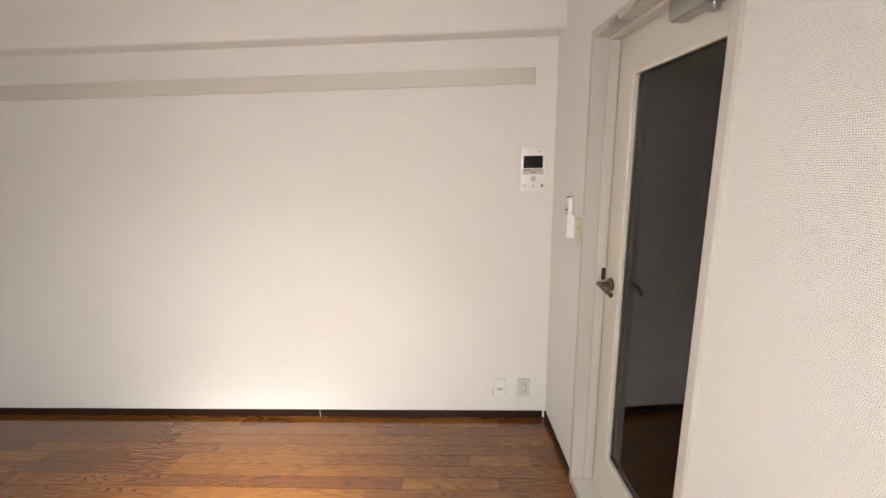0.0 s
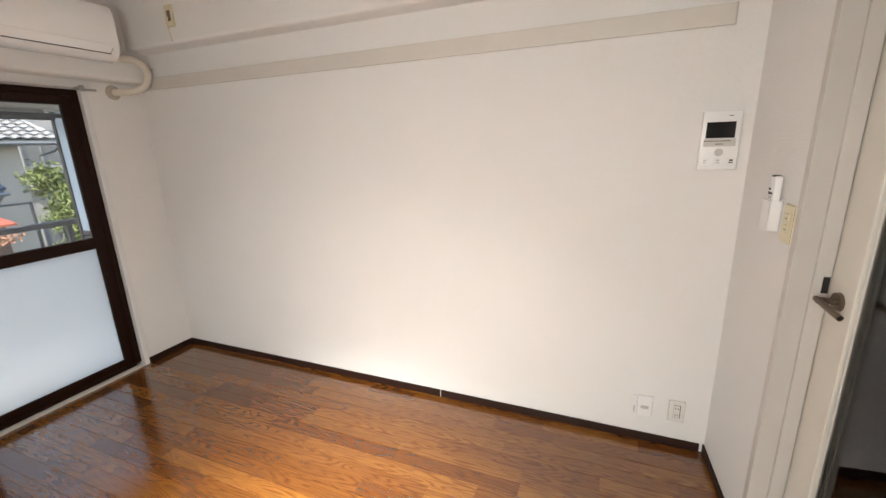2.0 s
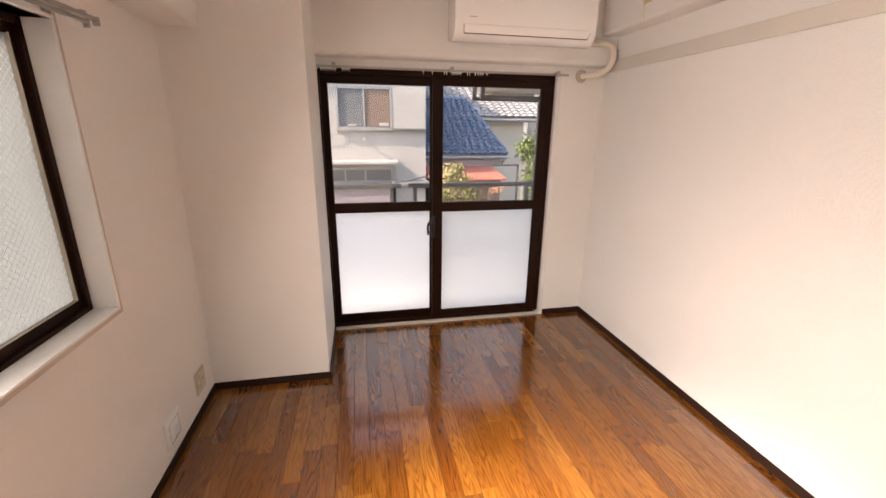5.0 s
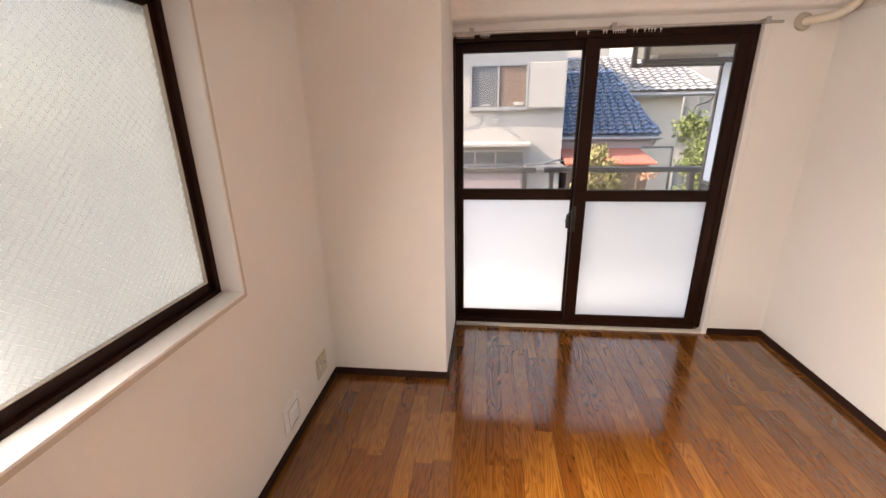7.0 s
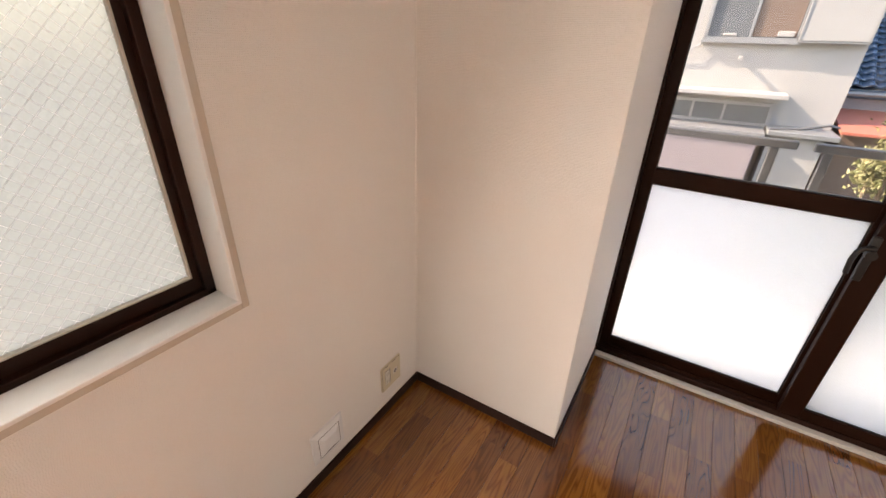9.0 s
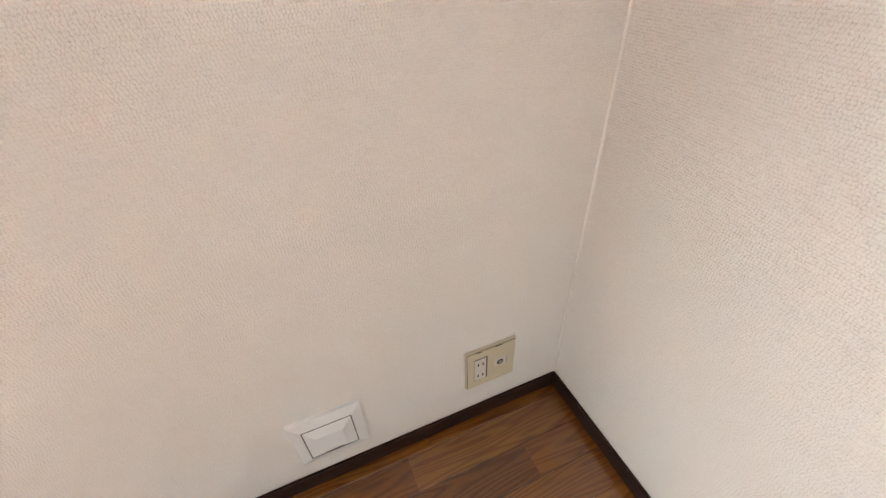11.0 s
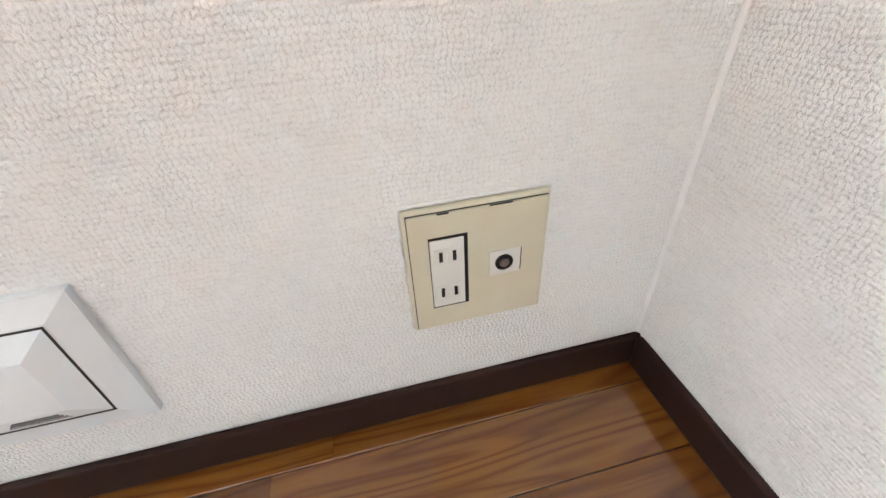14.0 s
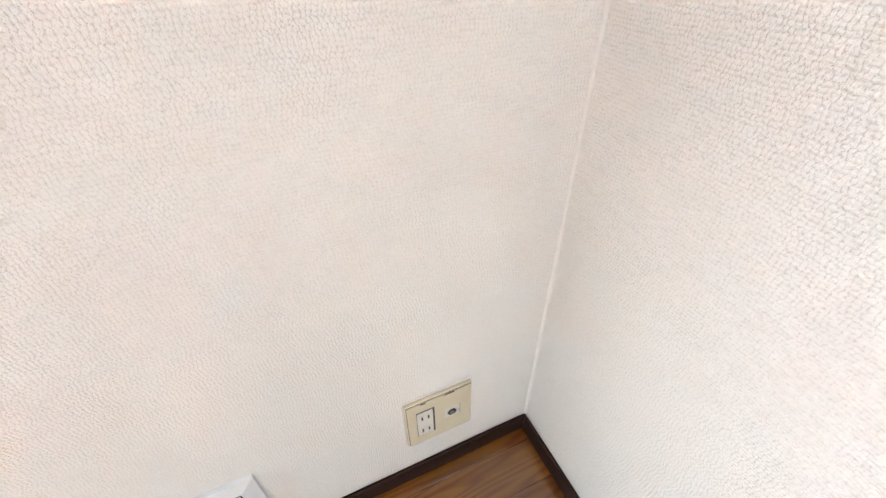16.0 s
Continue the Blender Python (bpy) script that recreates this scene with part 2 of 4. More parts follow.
structure("wall_north", boxes((XW - 0.2, XE + 0.3, YN, YN + 0.15, -0.1, TOP + 0.1)), WALLPAPER, "off-white woven-texture wallpaper on the long wall", "wall")
structure("wall_west", boxes((XW - 0.15, XW, WIN[1] + 0.02, YN, -0.1, TOP + 0.1), (XW - 0.15, XW, -0.2, WIN[0] - 0.02, -0.1, TOP + 0.1),
                             (XW - 0.15, XW, WIN[0] - 0.02, WIN[1] + 0.02, WIN[3] + 0.01, TOP + 0.1)), WALLPAPER, "papered wall around the balcony window", "wall")
structure("wall_south", boxes((XW - 0.15, SWIN[0], -0.2, 0, -0.1, TOP + 0.1), (SWIN[1], XE + 0.3, -0.2, 0, -0.1, TOP + 0.1),
                              (SWIN[0], SWIN[1], -0.2, 0, -0.1, SWIN[2]), (SWIN[0], SWIN[1], -0.2, 0, SWIN[3], TOP + 0.1)), WALLPAPER, "off-white papered wall with the side window", "wall")
structure("wall_pillar", boxes((XW, XC, 0, YC, -0.1, TOP + 0.1), bevel=0.004), WALLPAPER, "papered corner pillar beside the balcony window", "pillar")
structure("wall_east", boxes((-0.3, DOOR[0], 0, 0.15, -0.1, TOP + 0.1), (DOOR[1], 3.1, 0, 0.15, -0.1, TOP + 0.1), (DOOR[0], DOOR[1], 0, 0.15, DOOR[2], TOP + 0.1)),
          WALLPAPER, "off-white papered wall with the glazed door", "wall", at=EAST)
structure("ceiling", boxes((XW - 0.2, XE + 0.4, -0.2, YN + 0.15, TOP, TOP + 0.1)), WALLPAPER, "white papered ceiling", "ceiling")


def beam_outline(a, b, z, r, sign):
    """A beam's section with a rounded lower edge: from the wall at a to its face at b, underside at z."""
    pts = [(a, TOP + 0.02), (a, z)]
    for k in range(7):
        t = math.pi / 2 * k / 6
        pts.append((b - sign * r + sign * r * math.sin(t), z + r - r * math.cos(t)))
    return pts + [(b, TOP + 0.02)]


bm = bmesh.new()
prism(bm, beam_outline(YN + 0.02, 2.505, 2.065, 0.02, -1), "x", XW - 0.02, XE + 0.05)
structure("beam_north", bm, WALLPAPER, "papered ceiling beam along the long wall", "beam", smooth=True)
bm = bmesh.new()
prism(bm, beam_outline(XW - 0.02, -0.52, 1.885, 0.035, 1), "y", YC - 0.02, YN + 0.02)
structure("beam_west", bm, WALLPAPER, "papered beam with rounded edge above the balcony window", "beam", smooth=True)
bm = bmesh.new()
prism(bm, beam_outline(-0.02, 0.19, 1.90, 0.012, 1), "x", XC - 0.02, XE + 0.1)
structure("beam_south", bm, WALLPAPER, "papered beam above the side window", "beam", smooth=True)

floor = structure("floor", boxes((XW - 0.2, XE + 0.4, -0.2, YN + 0.15, -0.12, -0.004)), BASEBOARD, "dark subfloor under glossy brown floorboards", "floor")


def baseboard(name, bounds):
    return structure(name, boxes(bounds, bevel=0.003), BASEBOARD, "dark brown vinyl baseboard", "baseboard")


BZ, BT = 0.0448, 0.008
baseboard("baseboard", (XW, XE - 0.02, YN - BT, YN, 0, BZ))
baseboard("baseboard", (XW, XW + BT, WIN[1] + 0.03, YN - BT, 0, BZ))
baseboard("baseboard", (XW, XC + BT, YC, YC + BT, 0, BZ))
baseboard("baseboard", (XC, XC + BT, BT, YC, 0, BZ))
baseboard("baseboard", (XC, XE + 0.1, 0, BT, 0, BZ))
for a, b in ((0.0, DOOR[0] - 0.004), (DOOR[1] + 0.004, 2.64)):
    structure("baseboard", boxes((a, b, -BT, 0, 0, BZ), bevel=0.003), BASEBOARD, "dark brown vinyl baseboard", "baseboard", at=EAST)

# ---- balcony window: bronze sliding sashes, clear above, figured glass below ----
def sash(win, x, y0, y1, stile0, stile1, label):
    """One sliding sash in the plane x, with its clear upper and figured lower pane."""
    h = 0.016
    bm = boxes((x - h, x + h, y0, y0 + stile0, 0.036, 1.795), (x - h, x + h, y1 - stile1, y1, 0.036, 1.795), bevel=0.003)
    for z0, z1 in ((0.036, 0.085), (0.879, 0.943), (1.746, 1.795)):
        box(bm, x - h + 0.002, x + h - 0.002, y0 + stile0 - 0.004, y1 - stile1 + 0.004, z0, z1, bevel=0.003)
    s = part("sash", bm, BRONZE, win, label)
    a, b = y0 + stile0 - 0.006, y1 - stile1 + 0.006
    pane = part("upper_pane", boxes((x - 0.003, x + 0.003, a, b, 0.938, 1.75)), CLEAR, s, "clear glass")
    pane.visible_shadow = False
    part("lower_pane", boxes((x - 0.003, x + 0.003, a, b, 0.08, 0.884)), FROSTED, s, "white figured glass")
    bm = bmesh.new()
    for z0, z1 in ((0.085, 0.879), (0.943, 1.746)):
        g = 0.004
        for bb in ((a + 0.006, a + 0.006 + g, z0, z1), (b - 0.006 - g, b - 0.006, z0, z1), (a, b, z0, z0 + g), (a, b, z1 - g, z1)):
            box(bm, x - 0.007, x + 0.007, bb[0], bb[1], bb[2], bb[3])
    part("glazing_bead", bm, BLACK, s, "black rubber glazing bead")
    return s


window_1 = thing("window_1", "bronze sliding balcony window with figured lower glass", "window", kind="structure")
bm = boxes((-0.765, -0.672, 0.622, 0.648, 0.03, 1.83), (-0.765, -0.672, 2.232, 2.268, 0.03, 1.83), bevel=0.003)
box(bm, -0.765, -0.672, 0.646, 2.234, 1.795, 1.83, bevel=0.003)
box(bm, -0.765, -0.672, 0.646, 2.234, 0.012, 0.04, bevel=0.003)
box(bm, -0.700, -0.696, 0.646, 2.234, 0.036, 0.052)
box(bm, -0.735, -0.731, 0.646, 2.234, 0.036, 0.052)
part("window_frame", bm, BRONZE, window_1)
sash(window_1, -0.735, 0.646, 1.452, 0.045, 0.075, "rear bronze sash")
front = sash(window_1, -0.695, 1.386, 2.236, 0.072, 0.060, "front bronze sash")
bm = boxes((-0.679, -0.660, 1.376, 1.402, 0.685, 0.850), bevel=0.006)
cyl(bm, (-0.666, 1.388, 0.79), (-0.640, 1.388, 0.79), 0.016)
tube(bm, [(-0.650, 1.390, 0.815), (-0.645, 1.366, 0.812), (-0.643, 1.350, 0.795), (-0.643, 1.346, 0.765), (-0.645, 1.350, 0.715)], 0.0085, 10)
part("latch", bm, BLACK, window_1, "black crescent latch", smooth=True)
part("threshold", boxes((-0.672, XW + 0.002, 0.645, 2.30, -0.002, 0.016), bevel=0.002), GREY_PAINT, window_1, "worn pale grey threshold strip")
part("jamb_trim", boxes((-0.70, XW + 0.004, 2.27, 2.302, 0.0, 1.845), bevel=0.002), WHITE_PAINT, window_1, "white painted wooden jamb")
part("head_trim", boxes((-0.70, XW + 0.003, 0.645, 2.27, 1.832, 1.846), bevel=0.002), WHITE_PAINT, window_1, "white painted wooden head")

# ---- side window: wired figured glass in a white reveal ----
window_2 = thing("window_2", "bronze side window with wired figured glass", "window", kind="structure")
x0, x1, z0, z1 = SWIN
part("window_sill", boxes((x0 - 0.004, x1 + 0.02, -0.072, 0.012, z0 - 0.004, z0 + 0.006), bevel=0.002), WHITE_PAINT, window_2, "white painted sill")
part("reveal", boxes((x0 - 0.004, x0 + 0.006, -0.072, 0.012, z0 + 0.006, z1), (x1 - 0.006, x1 + 0.004, -0.072, 0.012, z0 + 0.006, z1), (x0 - 0.004, x1 + 0.004, -0.072, 0.012, z1, z1 + 0.01), bevel=0.002), WHITE_PAINT, window_2, "white painted reveal boards")
part("casing", boxes((x0 - 0.022, x0 - 0.004, -0.01, 0.008, z0 - 0.022, z1 + 0.02), (x0 - 0.004, x1 + 0.02, -0.01, 0.008, z0 - 0.022, z0 - 0.004), bevel=0.002), CASING, window_2, "beige edge of the window casing")
xa, xb, za, zb = x0 + 0.006, x1 - 0.006, z0 + 0.006, z1
bm = boxes((xa, xa + 0.022, -0.15, -0.067, za, zb), (xb - 0.022, xb, -0.15, -0.067, za, zb), (xa, xb, -0.15, -0.067, za, za + 0.016), (xa, xb, -0.15, -0.067, zb - 0.022, zb), bevel=0.002)
part("window_frame", bm, BRONZE, window_2)


def side_sash(y, xs, xe):
    za2, zb2 = za + 0.012, zb - 0.018
    bm = boxes((xs, xs + 0.032, y - 0.012, y + 0.012, za2, zb2), (xe - 0.032, xe, y - 0.012, y + 0.012, za2, zb2),
               (xs + 0.03, xe - 0.03, y - 0.011, y + 0.011, za2, za2 + 0.040), (xs + 0.03, xe - 0.03, y - 0.011, y + 0.011, zb2 - 0.034, zb2), bevel=0.002)
    s = part("sash", bm, BRONZE, window_2)
    ga, gb, gc, gd = xs + 0.030, xe - 0.030, za2 + 0.037, zb2 - 0.031
    part("pane", boxes((ga, gb, y - 0.004, y + 0.002, gc, gd)), WIRED, s, "wired figured glass")
    bm = bmesh.new()
    step, w = 0.025, 0.00034
    for sign in (1, -1):
        c = -(gd - gc)
        while c < gb - ga:
            lo, hi = max(0.0, c), min(gb - ga, c + gd - gc)
            if hi - lo > 0.01:
                pts = [(ga + u, gc + (u - c)) if sign > 0 else (gb - u, gc + (u - c)) for u in (lo, hi)]
                tube(bm, [(pts[0][0], y + 0.0032, pts[0][1]), (pts[1][0], y + 0.0032, pts[1][1])], w, 4)
            c += step
    part("wire_mesh", bm, WIRE, s, "thin steel wires in the glass")
    part("glazing_bead", boxes((xs + 0.030, xs + 0.0345, y + 0.002, y + 0.0135, gc, gd), (ga, gb, y + 0.002, y + 0.0135, gc, gc + 0.004)), BEAD, s, "pale glazing bead")


# steel wire made near-white and light-passing, so its glint is painted in
WIRE = plain("wire", (0.85, 0.86, 0.86), 0.35, vary=0.05)
WIRE.node_tree.nodes["Principled BSDF"].inputs["Transmission Weight"].default_value = 0.7
BEAD = plain("pale_bead", (0.46, 0.42, 0.36), 0.5, vary=0.05)
side_sash(-0.095, xa + 0.008, 1.53)
side_sash(-0.123, 1.49, xb - 0.008)

# ---- door in the east wall ----
door_1 = thing("door_1", "closed cream door with a full-length glass panel", "door", at=EAST, kind="structure")
d0, d1, dz = DOOR
bm = boxes((d0, d0 + 0.030, -0.010, 0.158, 0, dz), (d1 - 0.030, d1, -0.010, 0.158, 0, dz), (d0 + 0.030, d1 - 0.030, -0.010, 0.158, dz - 0.030, dz), bevel=0.002)
part("door_frame", bm, GREY_PAINT, door_1, "pale grey painted door frame")
bm = boxes((d0 + 0.030, d0 + 0.042, 0.045, 0.084, 0.04, dz - 0.03), (d1 - 0.042, d1 - 0.030, 0.045, 0.084, 0.04, dz - 0.03), (d0 + 0.03, d1 - 0.03, 0.045, 0.084, dz - 0.042, dz - 0.03), bevel=0.002)
part("door_stop", bm, GREY_PAINT, door_1, "pale grey door stop")
part("door_sill", boxes((d0 + 0.030, d1 - 0.030, -0.008, 0.158, 0, 0.040), bevel=0.003), GREY_PAINT, door_1, "pale grey raised sill")
a, b, l0, l1 = d0 + 0.036, d1 - 0.036, 0.088, 0.122
g0, g1, gz0, gz1 = 0.640, 1.130, 0.250, 1.778
bm = boxes((a, g0, l0, l1, 0.046, dz - 0.034), (g1, b, l0, l1, 0.046, dz - 0.034), (g0, g1, l0, l1, 0.046, gz0), (g0, g1, l0, l1, gz1, dz - 0.034))
leaf = part("door_leaf", bm, CREAM_PAINT, door_1, "cream painted door leaf")
bm = boxes((g0 - 0.010, g0 + 0.006, l0 - 0.006, l0 + 0.006, gz0 - 0.01, gz1 + 0.01), (g1 - 0.006, g1 + 0.010, l0 - 0.006, l0 + 0.006, gz0 - 0.01, gz1 + 0.01),
           (g0 + 0.006, g1 - 0.006, l0 - 0.006, l0 + 0.006, gz0 - 0.01, gz0 + 0.006), (g0 + 0.006, g1 - 0.006, l0 - 0.006, l0 + 0.006, gz1 - 0.006, gz1 + 0.01), bevel=0.003)
part("glazing_bead", bm, CREAM_PAINT, leaf, "cream glazing bead")
part("glass", boxes((g0, g1, 0.103, 0.108, gz0, gz1)), CLEAR, leaf, "dark clear glass")
hs, hz = 0.572, 1.0
bm = bmesh.new()
cyl(bm, (hs, l0, hz), (hs, l0 - 0.010, hz), 0.027, 0.025, 28)
cyl(bm, (hs, l0 - 0.008, hz), (hs, l0 - 0.052, hz), 0.0095, n=16)
tube(bm, [(hs - 0.008, l0 - 0.050, hz + 0.003), (hs + 0.03, l0 - 0.052, hz + 0.002), (hs + 0.07, l0 - 0.050, hz - 0.003), (hs + 0.105, l0 - 0.044, hz - 0.010)], 0.0085, 12)
part("door_handle", bm, DARK_BRASS, leaf, "dark bronze lever handle", smooth=True)
part("strike_plate", boxes((d0 + 0.0412, d0 + 0.0432, 0.066, 0.082, 1.005, 1.055)), BLACK, door_1, "dark strike plate")
closer = part("door_closer", boxes((0.90, 1.11, 0.035, 0.087, 1.838, 1.898), bevel=0.012), STEEL, door_1, "grey metal door closer", smooth=True, at=pose(0.02, 0, 0.012))
bm = bmesh.new()
cyl(bm, (1.06, 0.061, 1.898), (1.06, 0.061, 1.912), 0.016)
cyl(bm, (1.06, 0.061, 1.838), (1.06, 0.061, 1.822), 0.014)
part("spindle", bm, STEEL, closer, smooth=True)
part("arm", boxes((0, 0.19, -0.010, 0.010, -0.003, 0.003), bevel=0.002), STEEL, closer, at=pose(1.06, 0.061, 1.914, 0, 0, 207))
part("link", boxes((0, 0.24, -0.007, 0.007, -0.003, 0.003), bevel=0.002), STEEL, closer, at=pose(0.895, -0.023, 1.920, 0, 0, 171))
part("bracket", boxes((0.63, 0.69, -0.02, 0.03, 1.910, 1.927), bevel=0.004), STEEL, closer)

HALL_WALL = plain("hall_wall_paper", (0.82, 0.84, 0.78), 0.6, vary=0.04)
HALL_FLOOR = plain("hall_floor_vinyl", (0.10, 0.085, 0.07), 0.5, vary=0.2, scale=12)
structure("wall_hall", boxes((-0.6, 2.2, 1.10, 1.2, -0.1, TOP), (-0.7, -0.6, 0.15, 1.2, -0.1, TOP), (2.2, 2.3, 0.15, 1.2, -0.1, TOP), (-0.7, 2.3, 0.15, 1.2, TOP, TOP + 0.1)), HALL_WALL, "pale grey walls of the unlit hall", "wall", at=EAST)
structure("floor_hall", boxes((-0.7, 2.3, 0.158, 1.2, -0.1, 0.04)), HALL_FLOOR, "dark vinyl hall floor", "floor", at=EAST)

# ---- fittings of the room ----
rail = thing("picture_rail", "flat greige board fixed along the long white wall", "picture rail", at=pose(XW, YN, 1.853))
part("board", boxes((0.0, 3.349, -0.014, 0, 0, 0.074), bevel=0.002), RAIL_PAINT, rail)
part("end_cap", boxes((3.349, 3.352, -0.0145, 0, 0, 0.0745)), GREY_PAINT, rail, "thin grey end cap")
structure("trim", boxes((1.4668, 1.4692, YN - BT - 0.0015, YN - BT + 0.001, 0, BZ + 0.001)), WHITE_PLASTIC, "pale butt joint in the dark baseboard", "trim")


def air_conditioner(at):
    ac = thing("air_conditioner", "white wall-mounted air conditioner above the balcony window", "air conditioner", at=at)
    w, d, h = 0.89, 0.215, 0.292
    prof = [(0.0, 0.03), (0.0, h), (d * 0.72, h), (d * 0.90, h - 0.012), (d * 0.985, h - 0.05), (d, h * 0.55), (d * 0.985, 0.075), (d * 0.93, 0.035), (d * 0.80, 0.010), (d * 0.55, 0.0), (d * 0.25, 0.012)]
    bm = bmesh.new()
    prism(bm, prof, "y", 0.0, w)
    ends = [e for e in bm.edges if abs(e.verts[0].co.y - e.verts[1].co.y) < 1e-6]
    bmesh.ops.bevel(bm, geom=ends, offset=0.014, segments=3, affect="EDGES", profile=0.6)
    part("body", bm, WHITE_GLOSS, ac, smooth=True)
    lip = bmesh.new()
    prism(lip, [(d * 1.003, 0.080), (d * 0.975, 0.044), (d * 0.962, 0.036), (d * 0.95, 0.045), (d * 0.98, 0.085)], "y", 0.056, w - 0.052)
    part("flap", lip, WHITE_GLOSS, ac, "glossy white louvre flap", smooth=True)
    gap = bmesh.new()
    tube(gap, [(d * 1.004, 0.052, 0.082), (d * 0.975, 0.053, 0.044), (d * 0.965, 0.058, 0.036)], 0.0016, 6)
    tube(gap, [(d * 0.962, 0.055, 0.0345), (d * 0.962, w - 0.055, 0.0345)], 0.0026, 6)
    tube(gap, [(d * 1.000, w - 0.040, 0.066), (d * 0.965, w - 0.058, 0.036)], 0.0012, 6)
    part("flap_gap", gap, BLACK, ac, "dark gap round the flap")
    part("badge", boxes((d - 0.002, d + 0.0012, 0.085, 0.130, 0.118, 0.124)), GREY_PAINT, ac, "small grey badge bar")
    part("intake_grille", boxes(*[(0.03, d * 0.7, 0.05 + k * 0.03, 0.062 + k * 0.03, h - 0.001, h + 0.004) for k in range(25)]), GREY_PAINT, ac)
    part("side_cap", boxes((0.05, 0.075, -0.004, 0.002, 0.03, 0.055), bevel=0.001), GREY_PAINT, ac)
    return ac


WHITE_GLOSS = plain("glossy_white_plastic", (0.87, 0.865, 0.855), 0.14, vary=0.02, bump=0.0, coat=0.3)
air_conditioner(pose(-0.52, 1.45, 1.962))

CAP = plain("beige_cap", (0.42, 0.38, 0.31), 0.4, vary=0.05)
pipe = thing("refrigerant_pipe", "cream-taped pipe looping from air conditioner into the wall", "pipe", at=pose(XW, 2.45, 1.83))
bends = [Vector(p) for p in ((0.18, -0.30, 0.172), (0.18, -0.08, 0.178), (0.18, 0.03, 0.184), (0.178, 0.09, 0.172), (0.175, 0.122, 0.135), (0.168, 0.127, 0.09),
                            (0.152, 0.118, 0.048), (0.118, 0.096, 0.020), (0.07, 0.056, 0.004), (0.02, 0.010, 0.0), (-0.03, -0.01, 0.0))]
pts = [bends[0]]
for a, b, c, d in zip([bends[0]] + bends, bends, bends[1:], bends[2:] + [bends[-1]]):
    for f in (0.25, 0.5, 0.75, 1.0):
        pts.append(0.5 * (2 * b + (c - a) * f + (2 * a - 5 * b + 4 * c - d) * f * f + (3 * b - a - 3 * c + d) * f ** 3))
bm = bmesh.new()
tube(bm, pts, 0.021, 16)
part("taped_pipe", bm, PIPE_TAPE, pipe, smooth=True)
bm = bmesh.new()
cyl(bm, (0, 0, 0), (0.012, 0, 0), 0.044, 0.040, 36)
cyl(bm, (0.012, 0, 0), (0.016, 0, 0), 0.040, 0.034, 36)
part("wall_cap", bm, CAP, pipe, "round cream wall cap", smooth=True)
bm = bmesh.new()
tube(bm, [(0.17, 0.115, 0.13), (0.165, 0.14, 0.14), (0.165, 0.158, 0.142), (0.17, 0.178, 0.15)], 0.0035, 6)
part("cord", bm, PIPE_TAPE, pipe, "thin cream cord")


def curtain_rail(at, length, double, gliders):
    """A thin metal rail with brackets, end stops and small white gliders; it runs along its own x."""
    r = thing("curtain_rail", "double grey metal curtain rail above the side window" if double else "thin metal curtain rail with white gliders above balcony window", "curtain rail", at=at)
    for n, (y, x) in enumerate(((0.0, 0.0), (0.045, 0.035)) if double else ((0.0, 0.0),)):
        bm = boxes((x, length, y - 0.007, y + 0.007, 0.0, 0.012), bevel=0.002)
        part("rail", bm, STEEL, r)
        part("end_stop", boxes((x - 0.006, x + 0.004, y - 0.009, y + 0.009, -0.012, 0.014), bevel=0.002), STEEL, r)
    for x in (0.10, length * 0.5, length - 0.10):
        part("bracket", boxes((x - 0.012, x + 0.012, -0.05, 0.052 if double else 0.008, 0.012, 0.017), (x - 0.012, x + 0.012, -0.052, -0.046, -0.01, 0.024), bevel=0.001), STEEL, r)
    for x in gliders:
        bm = boxes((x - 0.004, x + 0.004, -0.004, 0.004, -0.010, 0.001), bevel=0.001)
        tube(bm, [(x, 0, -0.010), (x, 0.004, -0.015), (x, 0, -0.020), (x, -0.003, -0.016)], 0.0012, 6)
        part("glider", bm, WHITE_PLASTIC, r)
    return r


random.seed(5)
spots = [0.02 + 0.011 * k for k in range(9)] + [0.15 + 0.011 * k for k in range(5)] + [0.66, 0.72, 0.80, 0.815] + [0.85 + 0.012 * k for k in range(6)] + [0.955, 0.97, 1.01, 1.03, 1.045, 1.06, 1.09]
curtain_rail(pose(XW + 0.045, 0.65, 1.822, 0, 0, 90), 1.68, False, spots)
curtain_rail(pose(0.60, 0.052, 1.772), 1.80, True, [0.06, 0.075, 0.09])


def cover_plate(name, label, category, at, w, h, plastic):
    """A wall plate: a back rim and a slightly smaller front cover. Its own x runs along the wall, y out of it."""
    t = thing(name, label, category, at=at)
    part("rim", boxes((0, w, 0, 0.0068, 0, h), bevel=0.0022), plastic, t)
    part("cover_joint", boxes((0.0029, w - 0.0029, 0.0060, 0.0072, 0.0029, h - 0.0029)), BLACK, t, "thin dark joint behind the cover")
    part("cover", boxes((0.0035, w - 0.0035, 0.0071, 0.0095, 0.0035, h - 0.0035), bevel=0.0008), plastic, t)
    return t


